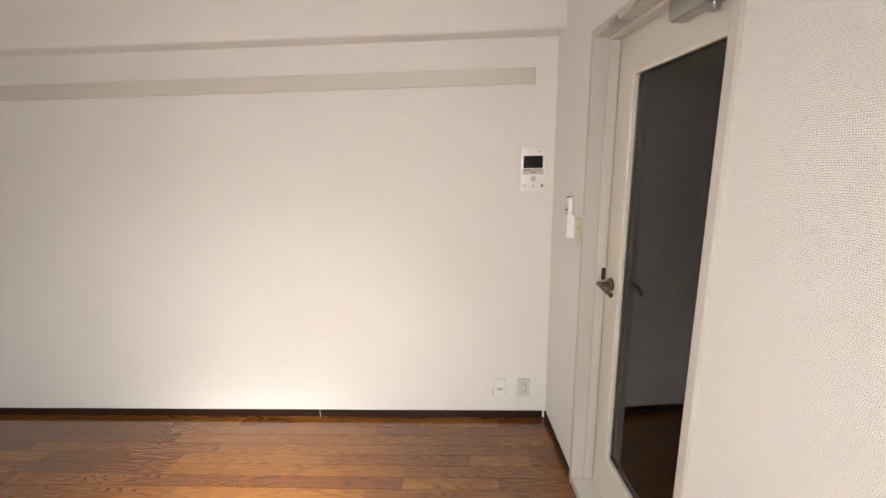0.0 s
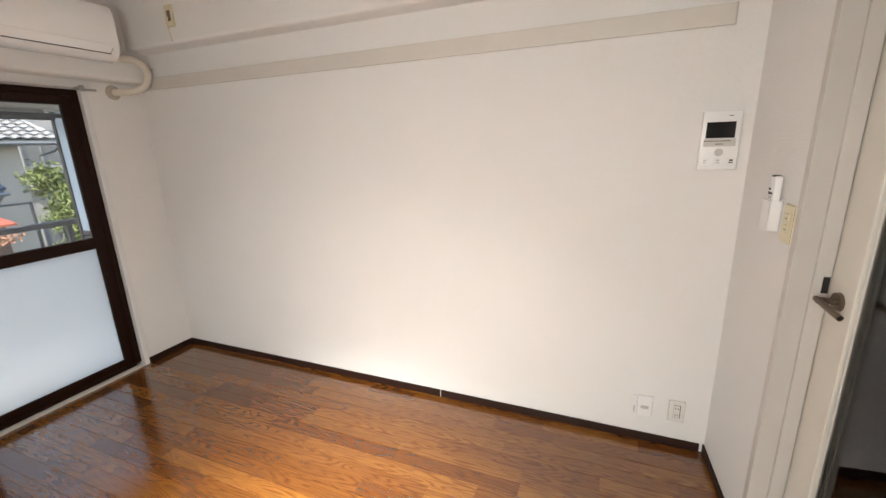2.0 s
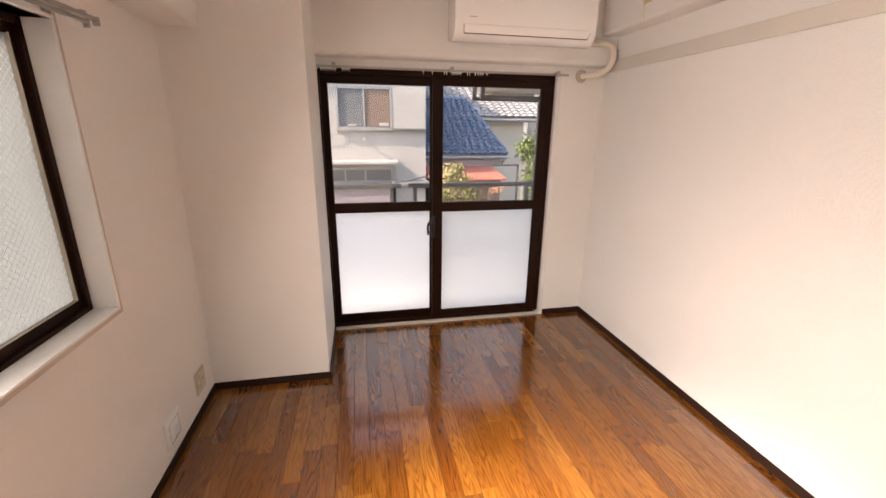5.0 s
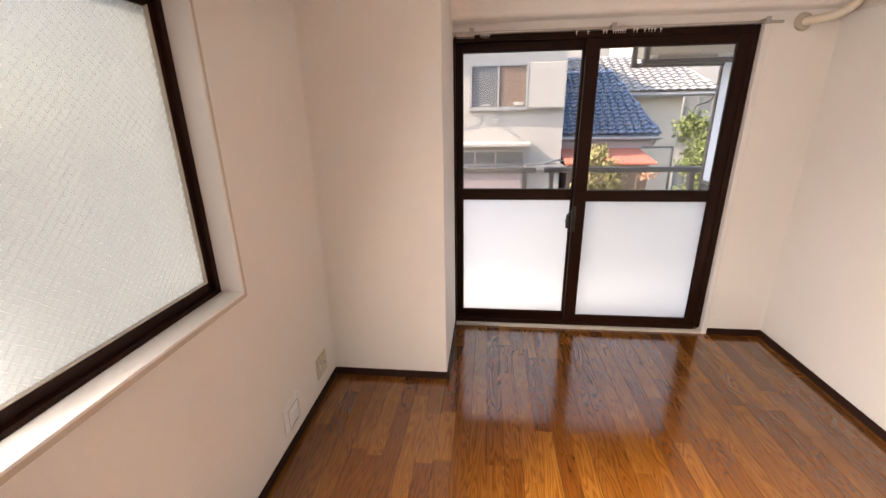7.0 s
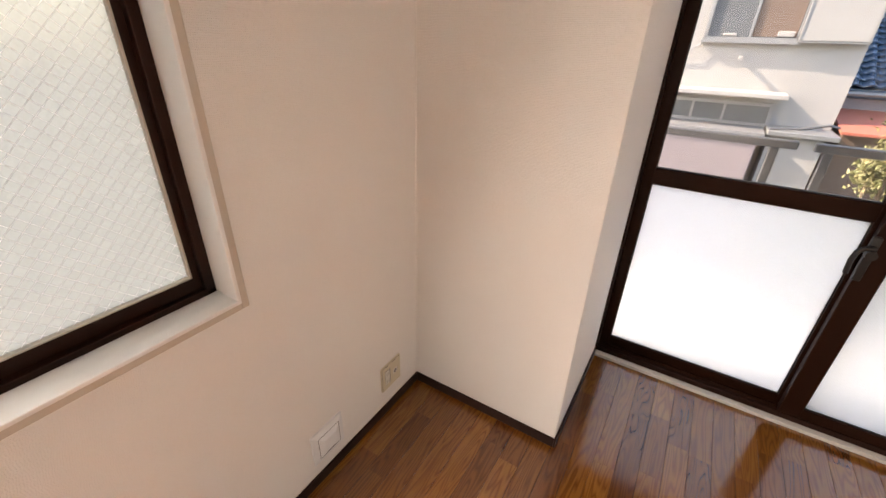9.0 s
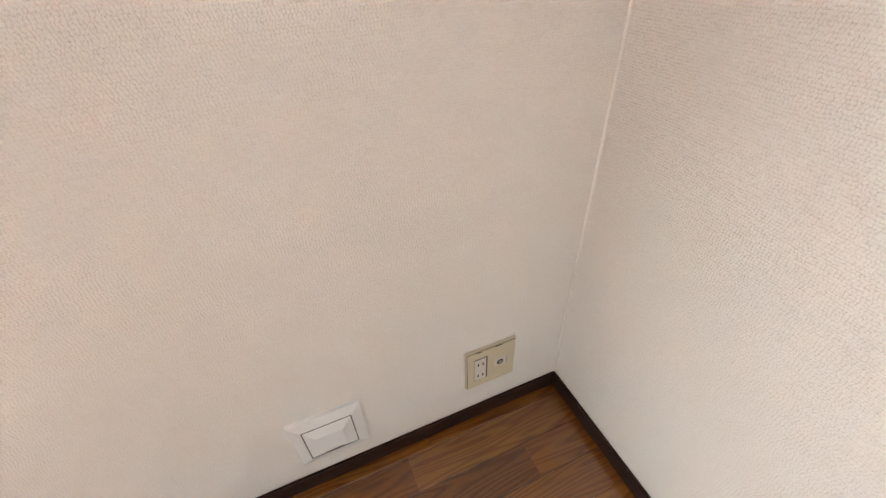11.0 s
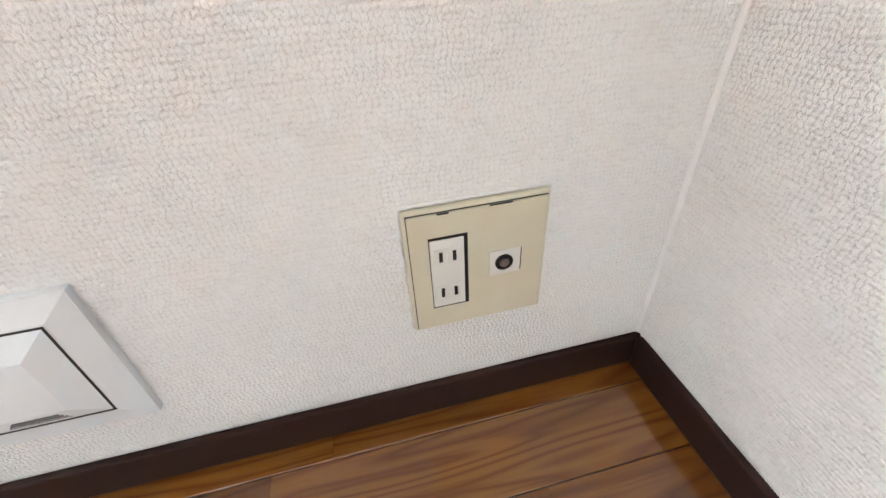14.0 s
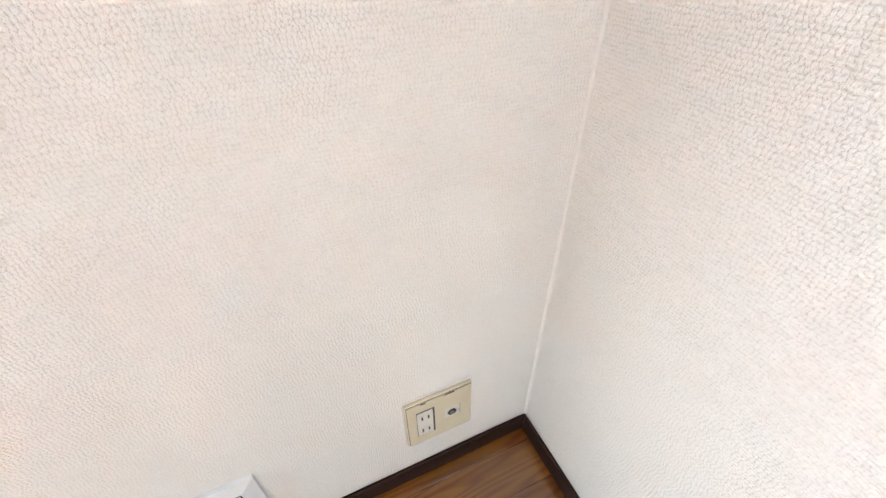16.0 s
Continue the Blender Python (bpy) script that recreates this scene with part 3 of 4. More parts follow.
def outlet_face(plate, x, z, w, h, y=0.0095):
    """A double two-pin socket with its slots, set in a cover plate."""
    part("recess", boxes((x - 0.0006, x + w + 0.0030, y - 0.003, y + 0.0004, z - 0.0014, z + h + 0.0022)), BLACK, plate, "dark joint round the socket")
    s = part("socket", boxes((x, x + w, y - 0.002, y + 0.0012, z, z + h), bevel=0.0008), SOCKET_WHITE, plate, "white socket insert")
    for zz in (z + h * 0.23, z + h * 0.77):
        for xx in (x + w * 0.30, x + w * 0.70):
            part("slot_surround", boxes((xx - 0.0052, xx + 0.0052, y, y + 0.0018, zz - 0.0075, zz + 0.0075), bevel=0.0006), SOCKET_WHITE, s)
            part("slot", boxes((xx - 0.0014, xx + 0.0014, y, y + 0.0022, zz - 0.0046, zz + 0.0046)), BLACK, s, "black slot")


SOCKET_WHITE = plain("socket_white", (0.66, 0.65, 0.61), 0.4, vary=0.06, scale=40)
WEAR = plain("yellowed_ivory", (0.60, 0.55, 0.42), 0.42, vary=0.09, scale=22)

# socket and aerial plate near the pillar; its own x runs westwards
sp = cover_plate("wall_outlet", "yellowed ivory wall plate with socket and aerial jack", "outlet", pose(0.216, 0, 0.125, 0, 0, 180) @ Matrix.Diagonal((1, -1, 1, 1)), 0.116, 0.120, WEAR)
outlet_face(sp, 0.0185, 0.0275, 0.0270, 0.067)
part("jack_frame", boxes((0.066, 0.0925, 0.0085, 0.0104, 0.050, 0.074), bevel=0.0004), SOCKET_WHITE, sp, "ivory jack insert")
bm = bmesh.new()
cyl(bm, (0.0785, 0.008, 0.0620), (0.0785, 0.0112, 0.0620), 0.0078, 0.0076, 28)
jack = part("aerial_jack", bm, BLACK, sp, "round black aerial socket", smooth=True)
bm = bmesh.new()
cyl(bm, (0.0785, 0.0105, 0.0620), (0.0785, 0.0122, 0.0620), 0.0044, 0.0040, 20)
part("jack_core", bm, STEEL, jack, "steel core", smooth=True)
part("jack_joint", boxes((0.0925, 0.0933, 0.009, 0.0102, 0.051, 0.0735)), BLACK, sp, "dark joint")
part("jack_marks", boxes(*[(0.0725 + k * 0.0021, 0.0739 + k * 0.0021, 0.0099, 0.0102, 0.0712, 0.0726) for k in range(6)]), BLACK, sp, "tiny dark marks")
part("chip", boxes((0.026, 0.035, 0.0085, 0.0098, 0.1157, 0.1168)), BLACK, sp, "dark chip in the cover's edge")
part("chip", boxes((0.066, 0.084, 0.0085, 0.0098, 0.1160, 0.1167)), BLACK, sp, "dark gap along the cover's edge")

CAULK = plain("white_caulk", (0.80, 0.79, 0.77), 0.6, vary=0.05, bump=0.4)
bm = bmesh.new()
random.seed(8)
for e in range(4):
    for k in range(14):
        t = (k + 0.5) / 14
        p = ((0.098 + 0.12 * t, 0.247) if e == 0 else (0.098 + 0.12 * t, 0.123) if e == 1 else (0.218, 0.123 + 0.124 * t) if e == 2 else (0.098, 0.123 + 0.124 * t))
        bmesh.ops.create_icosphere(bm, subdivisions=1, radius=1.0, matrix=Matrix.Translation((p[0], 0.0005, p[1])) @ Matrix.Diagonal((0.0056 if e < 2 else random.uniform(0.0012, 0.003), 0.002, 0.0056 if e > 1 else random.uniform(0.0012, 0.003), 1)))
tagged(new("caulk_bead", mesh_of("caulk_bead", bm, CAULK, True)), "rough white caulk round the ivory wall plate", "caulk", kind="stuff")

bm = bmesh.new()
tube(bm, [(XC + 0.0005, 0.0005, BZ - 0.002), (XC + 0.0005, 0.0005, 1.90)], 0.0034, 12)
structure("corner_caulk", bm, CAULK, "white caulk line in the corner beside the pillar", "caulk", smooth=True)

# low square vent with a raised flap; its own x runs westwards
VENT = plain("vent_plastic", (0.72, 0.74, 0.76), 0.36, vary=0.02)
vent = thing("air_vent", "white plastic square air vent low on the wall", "vent", at=pose(0.568, 0, 0.098, 0, 0, 180) @ Matrix.Diagonal((1, -1, 1, 1)))
S = 0.134
bm = bmesh.new()
def frustum(bm, x0, x1, z0, z1, ya, inset, yb):
    """A low pyramid block with sloping sides."""
    lo = [bm.verts.new((x, ya, z)) for x, z in ((x0, z0), (x1, z0), (x1, z1), (x0, z1))]
    hi = [bm.verts.new((x, yb, z)) for x, z in ((x0 + inset, z0 + inset), (x1 - inset, z0 + inset), (x1 - inset, z1 - inset), (x0 + inset, z1 - inset))]
    for i in range(4):
        bm.faces.new((lo[i], lo[(i + 1) % 4], hi[(i + 1) % 4], hi[i]))
    bm.faces.new(lo[::-1]); bm.faces.new(hi)
box(bm, 0, S, 0, 0.007, 0, S)
frustum(bm, 0.001, S - 0.001, 0.001, S - 0.001, 0.007, 0.018, 0.013)
part("vent_frame", bm, VENT, vent)
part("flap_joint", boxes((0.0206, S - 0.0206, 0.012, 0.0133, 0.0206, S - 0.0206)), BLACK, vent, "dark joint round the flap")
bm = bmesh.new()
frustum(bm, 0.0221, S - 0.0221, 0.0221, S - 0.0221, 0.0131, 0.019, 0.0215)
flap = part("flap", bm, VENT, vent, "raised white flap")
part("flap_print", boxes(*[(0.044 + 0.003 * k, 0.086 - 0.001 * k, 0.0140 + 0.0016 * k, 0.0152 + 0.0016 * k, 0.026 + 0.0030 * k, 0.0272 + 0.0030 * k) for k in range(4)]), PRINT, flap, "small grey lines of print")

# plates on the long wall; their own x runs eastwards
MIRROR = Matrix.Diagonal((1, -1, 1, 1))
no = cover_plate("wall_outlet", "small ivory double socket on the long wall", "outlet", pose(2.645, YN, 0.138) @ MIRROR, 0.071, 0.117, SOCKET_WHITE)
outlet_face(no, 0.0225, 0.027, 0.026, 0.063)
nj = cover_plate("jack_plate", "white modular jack plate on the long wall", "jack plate", pose(2.509, YN, 0.136) @ MIRROR, 0.071, 0.117, WHITE_PLASTIC)
part("jack_cover", boxes((0.018, 0.053, 0.0095, 0.0125, 0.045, 0.062), bevel=0.001), GREY_PAINT, nj, "grey jack cover")
part("side_box", boxes((-0.020, -0.001, 0.0, 0.012, 0.008, 0.108), bevel=0.003), WHITE_PLASTIC, nj, "slim white box beside the plate")
part("side_slot", boxes((-0.013, -0.007, 0.0118, 0.0126, 0.02, 0.055)), GREY_PAINT, nj, "grey slot")

up = cover_plate("wall_outlet", "ivory outlet high on the ceiling beam", "outlet", pose(-0.115, 2.505, 2.150) @ MIRROR, 0.070, 0.116, IVORY)
part("twist_socket", boxes((0.022, 0.048, 0.0095, 0.012, 0.03, 0.085), bevel=0.001), DARK_BRASS, up, "brown socket insert")
bm = bmesh.new()
tube(bm, [(0.03, 0.014, 0.05), (0.028, 0.022, 0.02), (0.02, 0.012, -0.02), (0.022, 0.004, -0.075)], 0.003, 6)
part("cord", bm, IVORY, up, "thin ivory cord")

ic = thing("intercom", "white video intercom with small dark screen on the wall", "intercom", at=pose(2.638, YN, 1.325) @ MIRROR)
part("housing", boxes((0, 0.131, 0, 0.026, 0, 0.224), bevel=0.005), WHITE_PLASTIC, ic, smooth=True)
part("screen", boxes((0.015, 0.112, 0.0255, 0.0275, 0.122, 0.183), bevel=0.001), SCREEN, ic, "black glossy screen")
part("panel", boxes((0.010, 0.118, 0.0252, 0.0268, 0.090, 0.120), bevel=0.001), GREY_PAINT, ic, "pale grey strip under the screen")
part("print", boxes((0.052, 0.078, 0.0266, 0.0271, 0.098, 0.101), (0.012, 0.10, 0.0266, 0.0271, 0.110, 0.1125)), BLACK, ic, "thin dark print")
bm = bmesh.new()
cyl(bm, (0.093, 0.025, 0.205), (0.093, 0.0275, 0.205), 0.0095, n=24)
lamp = part("bell_button", bm, WHITE_PLASTIC, ic, "round white button", smooth=True)
part("print", boxes((0.086, 0.100, 0.0272, 0.0279, 0.2035, 0.2065)), BLACK, lamp, "dark print")
bm = bmesh.new()
cyl(bm, (0.066, 0.025, 0.068), (0.066, 0.027, 0.068), 0.015, n=24)
part("speaker", bm, GREY_PAINT, ic, "round speaker", smooth=True)
for k, x in enumerate((0.022, 0.066, 0.110)):
    bt = part("button", boxes((x - 0.016, x + 0.016, 0.0255, 0.0278, 0.018, 0.044), bevel=0.001), WHITE_PLASTIC, ic)
    part("print", boxes((x - 0.007, x + 0.007, 0.0277, 0.0283, 0.026, 0.030), (x - 0.006, x + 0.006, 0.0277, 0.0283, 0.034, 0.040)), BLACK if k == 2 else GREY_PAINT, bt, "small print")

# switch and remote on the east wall; in its axes y runs outwards, so into the room is negative
sw = cover_plate("light_switch", "ivory light switch plate beside the door", "light switch", EAST @ pose(0.395, 0, 1.130) @ MIRROR, 0.070, 0.120, IVORY)
for zz in (0.030, 0.064):
    rk = part("rocker", boxes((0.022, 0.048, 0.0095, 0.013, zz, zz + 0.028), bevel=0.001), IVORY, sw)
    part("mark", boxes((0.029, 0.041, 0.0128, 0.0134, zz + 0.012, zz + 0.015)), BLACK, rk, "dark mark")
rc = thing("remote_control", "white air conditioner remote in a wall holder", "remote control", at=EAST @ pose(0.295, 0, 1.150) @ MIRROR)
part("holder", boxes((0, 0.062, 0, 0.004, 0, 0.105), (0, 0.062, 0.030, 0.034, 0, 0.10), (0, 0.004, 0.0, 0.034, 0, 0.10), (0.058, 0.062, 0.0, 0.034, 0, 0.10), (0, 0.062, 0, 0.034, 0, 0.004), bevel=0.001), WHITE_PLASTIC, rc, "white plastic wall holder")
handset = part("remote", boxes((0.008, 0.054, 0.006, 0.027, 0.006, 0.178), bevel=0.005), WHITE_PLASTIC, rc, "white remote", smooth=True)
part("emitter", boxes((0.016, 0.046, 0.008, 0.0262, 0.170, 0.1795), bevel=0.002), BLACK, handset, "black emitter")
part("button", boxes((0.016, 0.046, 0.0262, 0.0285, 0.118, 0.126), (0.016, 0.030, 0.0262, 0.0285, 0.132, 0.138), bevel=0.001), BLACK, handset, "dark buttons")
part("button", boxes((0.020, 0.042, 0.0262, 0.0282, 0.104, 0.114), bevel=0.002), GREY_PAINT, handset, "grey button")

# ---- outside: balcony ----
CONCRETE = plain("weathered_concrete", (0.36, 0.36, 0.35), 0.85, vary=0.15, scale=3, grain=90, bump=0.4)
BALCONY = plain("pale_balcony_coating", (0.68, 0.65, 0.60), 0.7, vary=0.12, scale=4, grain=120, bump=0.3)
RAIL_METAL = plain("dark_grey_rail_paint", (0.10, 0.105, 0.115), 0.45, 0.3, vary=0.12)
PANEL = plain("pale_blue_panel", (0.50, 0.62, 0.76), 0.45, vary=0.05)
STUCCO = plain("white_stucco", (0.36, 0.345, 0.33), 0.9, vary=0.10, scale=1.6, grain=70, bump=0.5)
STUCCO_BEIGE = plain("beige_stucco", (0.50, 0.45, 0.38), 0.9, vary=0.10, scale=1.4, grain=70, bump=0.5)
MAUVE = plain("mauve_siding", (0.27, 0.225, 0.24), 0.8, vary=0.10, scale=2, grain=60, bump=0.3)
ALU = plain("grey_aluminium", (0.32, 0.32, 0.32), 0.4, 0.5, vary=0.08)
DARK_GLASS = plain("house_glass", (0.13, 0.14, 0.15), 0.08, vary=0.2, bump=0)
BROWN_BLIND = plain("brown_blind", (0.17, 0.115, 0.09), 0.7, vary=0.15, scale=5)
RED_ROOF = plain("faded_red_metal", (0.46, 0.13, 0.085), 0.55, vary=0.15, scale=3)
BLUE_TILE = plain("blue_glazed_tile", (0.065, 0.125, 0.205), 0.28, vary=0.5, scale=6, coat=0.4)
# the same blue tile in sun: its glare is put into the colour
PALE_SUNLIT_TILE = plain("pale_sunlit_tile", (0.31, 0.31, 0.31), 0.4, vary=0.15, scale=4)
BARK = plain("bark", (0.13, 0.095, 0.065), 0.9, vary=0.3, scale=18, grain=120, bump=0.6)


def foliage(name, lo, hi):
    m = Nodes(name)
    isle = m.add("ShaderNodeNewGeometry").outputs["Random Per Island"]
    m.set(Base_Color=m.mix(isle, lo, hi), Roughness=0.5, Specular_IOR_Level=0.3)
    return m.mat


LEAF = foliage("leaf_green", (0.030, 0.060, 0.015), (0.15, 0.20, 0.065))
LEAF_PALE = foliage("leaf_yellow_green", (0.07, 0.09, 0.030), (0.30, 0.27, 0.13))
LEAF_PINK = foliage("leaf_reddish", (0.22, 0.10, 0.06), (0.46, 0.27, 0.19))

structure("balcony_floor", boxes((-1.95, XW - 0.12, -0.6, 3.1, -0.35, -0.12), bevel=0.01), BALCONY, "grey concrete balcony slab", "balcony")
structure("balcony_ceiling", boxes((-1.95, XW - 0.15, -0.6, 3.1, 2.32, 2.5)), BALCONY, "pale coated slab of the balcony above", "balcony")
railing = thing("balcony_railing", "dark grey metal railing on the balcony edge", "railing", at=pose(-1.76, 0, -0.12))
for y0, y1 in ((-0.6, 1.265), (1.335, 2.68)):
    part("top_rail", boxes((-0.025, 0.025, y0, y1, 1.025, 1.068), bevel=0.006), RAIL_METAL, railing)
    part("bottom_rail", boxes((-0.015, 0.015, y0, y1, 0.10, 0.13), bevel=0.004), RAIL_METAL, railing)
for y in (-0.55, 0.30, 1.17, 1.40, 2.56, 2.655):
    part("post", boxes((-0.020, 0.020, y - 0.020, y + 0.020, 0, 1.03), bevel=0.004), RAIL_METAL, railing)
screen = thing("balcony_partition", "pale blue partition panel in a grey metal frame", "partition", at=pose(0, 2.60, -0.12))
part("panel", boxes((-1.66, -0.80, 0.0, 0.01, 0.97, 2.40)), PANEL, screen)
part("frame", boxes((-1.682, -1.655, -0.012, 0.022, 0, 2.44), (-1.66, -0.80, -0.012, 0.022, 0.952, 0.975), (-1.66, -0.80, -0.005, 0.015, 0.30, 0.93)), RAIL_METAL, screen)


def outdoor_unit(at):
    u = thing("outdoor_unit", "air conditioner outdoor unit in a hanging steel rack", "outdoor unit", at=at)
    part("casing", boxes((0, 0.26, 0.02, 0.66, 0.03, 0.50), bevel=0.012), ALU_WHITE, u)
    bm = bmesh.new()
    for r in (0.05, 0.08, 0.11, 0.14, 0.17, 0.20):
        tube(bm, [(-0.006, 0.24 + r * math.cos(a), 0.27 + r * math.sin(a)) for a in (2 * math.pi * k / 28 for k in range(29))], 0.004, 6)
    part("fan_grille", bm, RAIL_METAL, u, "round dark fan grille", smooth=True)
    for y in (0.0, 0.66):
        part("hanger", boxes((-0.02, 0.02, y - 0.015, y + 0.015, -0.03, 0.60), (0.24, 0.28, y - 0.015, y + 0.015, -0.03, 0.60)), RAIL_METAL, u)
    for x in (0.0, 0.26):
        part("rack_bar", boxes((x - 0.018, x + 0.018, -0.02, 0.70, -0.03, 0.0)), RAIL_METAL, u)
    part("drain", boxes((0.05, 0.21, 0.10, 0.50, -0.012, 0.03)), STEEL, u)
    return u


ALU_WHITE = plain("ivory_metal", (0.66, 0.65, 0.61), 0.5, vary=0.06)
outdoor_unit(pose(-1.66, 1.95, 1.745))

# ---- outside: houses over the lane ----
GROUND = -2.9
ASPHALT = plain("asphalt", (0.055, 0.055, 0.057), 0.9, vary=0.2, scale=0.8, grain=60, bump=0.6)
structure("ground", boxes((-400, 400, -400, 400, GROUND - 0.2, GROUND)), ASPHALT, "grey asphalt lane between the houses", "ground")


def house_window(house, x, y0, y1, z0, z1, bars, blind=False):
    """A window standing on a wall that faces +x, with frame, glass and sill."""
    w = part("window", boxes((x - 0.05, x + 0.02, y0, y1, z0, z1)), DARK_GLASS, house, "grey house window")
    f = 0.03
    bm = boxes((x, x + 0.05, y0 - f, y1 + f, z0 - f, z0 + 0.01), (x, x + 0.05, y0 - f, y1 + f, z1 - 0.01, z1 + f), (x, x + 0.05, y0 - f, y0 + 0.01, z0, z1), (x, x + 0.05, y1 - 0.01, y1 + f, z0, z1))
    for y in bars:
        box(bm, x, x + 0.045, y - 0.014, y + 0.014, z0, z1)
    part("frame", bm, ALU, w, "grey aluminium frame")
    part("sill", boxes((x, x + 0.09, y0 - 0.05, y1 + 0.05, z0 - 0.055, z0 - 0.03)), ALU, w)
    return w


h1 = thing("house", "white stucco house with shutter box and small canopy", "house", at=pose(-5.5, 0, GROUND))
G = -GROUND
part("wall", boxes((-6, 0, -7, 2.10, 0, 5.9)), STUCCO, h1)
part("roof", boxes((-6.3, 0.35, -7.3, 2.35, 5.9, 6.1)), PALE_SUNLIT_TILE, h1, "pale flat eaves")
w = house_window(h1, 0.0, 0.55, 1.46, G + 1.47, G + 2.12, (1.0,))
part("curtain", boxes((0.021, 0.024, 1.02, 1.44, G + 1.49, G + 2.10)), BROWN_BLIND, w, "brown blind behind one pane")
part("ornament", boxes((0.022, 0.05, 0.72, 0.86, G + 1.49, G + 1.52), bevel=0.008), STUCCO, w, "small white thing on the ledge")
part("ornament", boxes((0.022, 0.05, 1.26, 1.42, G + 1.49, G + 1.55), bevel=0.008), STUCCO, w, "small white box on the ledge")
part("shutter_box", boxes((0, 0.10, 1.48, 2.08, G + 1.45, G + 2.15), bevel=0.012), STUCCO, h1, "smooth white shutter box")
part("shutter_rim", boxes((0.02, 0.106, 1.470, 1.484, G + 1.44, G + 2.16), (0.02, 0.106, 2.076, 2.088, G + 1.44, G + 2.16), (0.02, 0.106, 1.470, 2.088, G + 1.436, G + 1.448)), ALU, h1, "grey metal edges of the shutter box")
part("canopy", boxes((0, 0.40, -1.5, 1.55, G + 0.85, G + 0.905), bevel=0.01), STUCCO, h1, "thin white canopy")
house_window(h1, 0.0, -0.4, 1.46, G + 0.52, G + 0.74, (0.28, 0.62, 0.98))
part("lean_to", boxes((0, 0.55, -3.0, 1.40, 0, G + 0.46), bevel=0.01), MAUVE, h1, "mauve lower wall")
part("ledge", boxes((0, 0.60, -3.0, 1.44, G + 0.46, G + 0.50), bevel=0.006), ALU, h1, "grey metal ledge")
part("low_roof", boxes((0, 0.50, 1.46, 2.12, G + 0.47, G + 0.53), bevel=0.01), ALU, h1, "small grey metal roof")
part("porch_wall", boxes((0, 0.42, 1.50, 2.02, 0, G + 0.47)), STUCCO, h1)
part("spout", cyl(bmesh.new(), (0, 0.98, G + 1.26), (0.22, 0.98, G + 1.25), 0.025), STUCCO, h1, "short white spout")
bm = bmesh.new()
tube(bm, [(0.05, 0.52, G + 1.40), (0.06, 0.40, G + 1.32), (0.06, 0.10, G + 1.30), (0.05, -0.3, G + 1.30)], 0.012, 6)
part("cable", bm, ALU, h1, "grey cable")
bm = bmesh.new()
tube(bm, [(0.43, 1.48, G + 0.54), (0.46, 1.75, G + 0.57), (0.48, 1.98, G + 0.64), (0.46, 2.08, G + 0.62)], 0.016, 6)
part("hose", bm, RAIL_METAL, h1, "dark hose on the low roof")
def tile_mesh(name, w, l, material):
    """A clay pan tile: a wavy plate with thickness; x up the slope, y across."""
    bm = bmesh.new()
    n = 8
    rows = []
    for x, lift in ((0.0, 0.034), (l, 0.0)):
        rows.append([[bm.verts.new((x, w * k / n, lift + h + 0.022 * (math.sin(2 * math.pi * k / n) if k < n else 0.0) - (0.012 * math.cos(math.pi * k / n) if x == 0 else 0))) for k in range(n + 1)] for h in (0.0, 0.018)])
    for k in range(n):
        bm.faces.new((rows[0][1][k], rows[1][1][k], rows[1][1][k + 1], rows[0][1][k + 1]))
        bm.faces.new((rows[0][0][k], rows[0][0][k + 1], rows[1][0][k + 1], rows[1][0][k]))
        bm.faces.new((rows[0][0][k], rows[0][1][k], rows[0][1][k + 1], rows[0][0][k + 1]))
    for r in (0, n):
        bm.faces.new((rows[0][0][r], rows[1][0][r], rows[1][1][r], rows[0][1][r]))
    return mesh_of(name, bm, material)


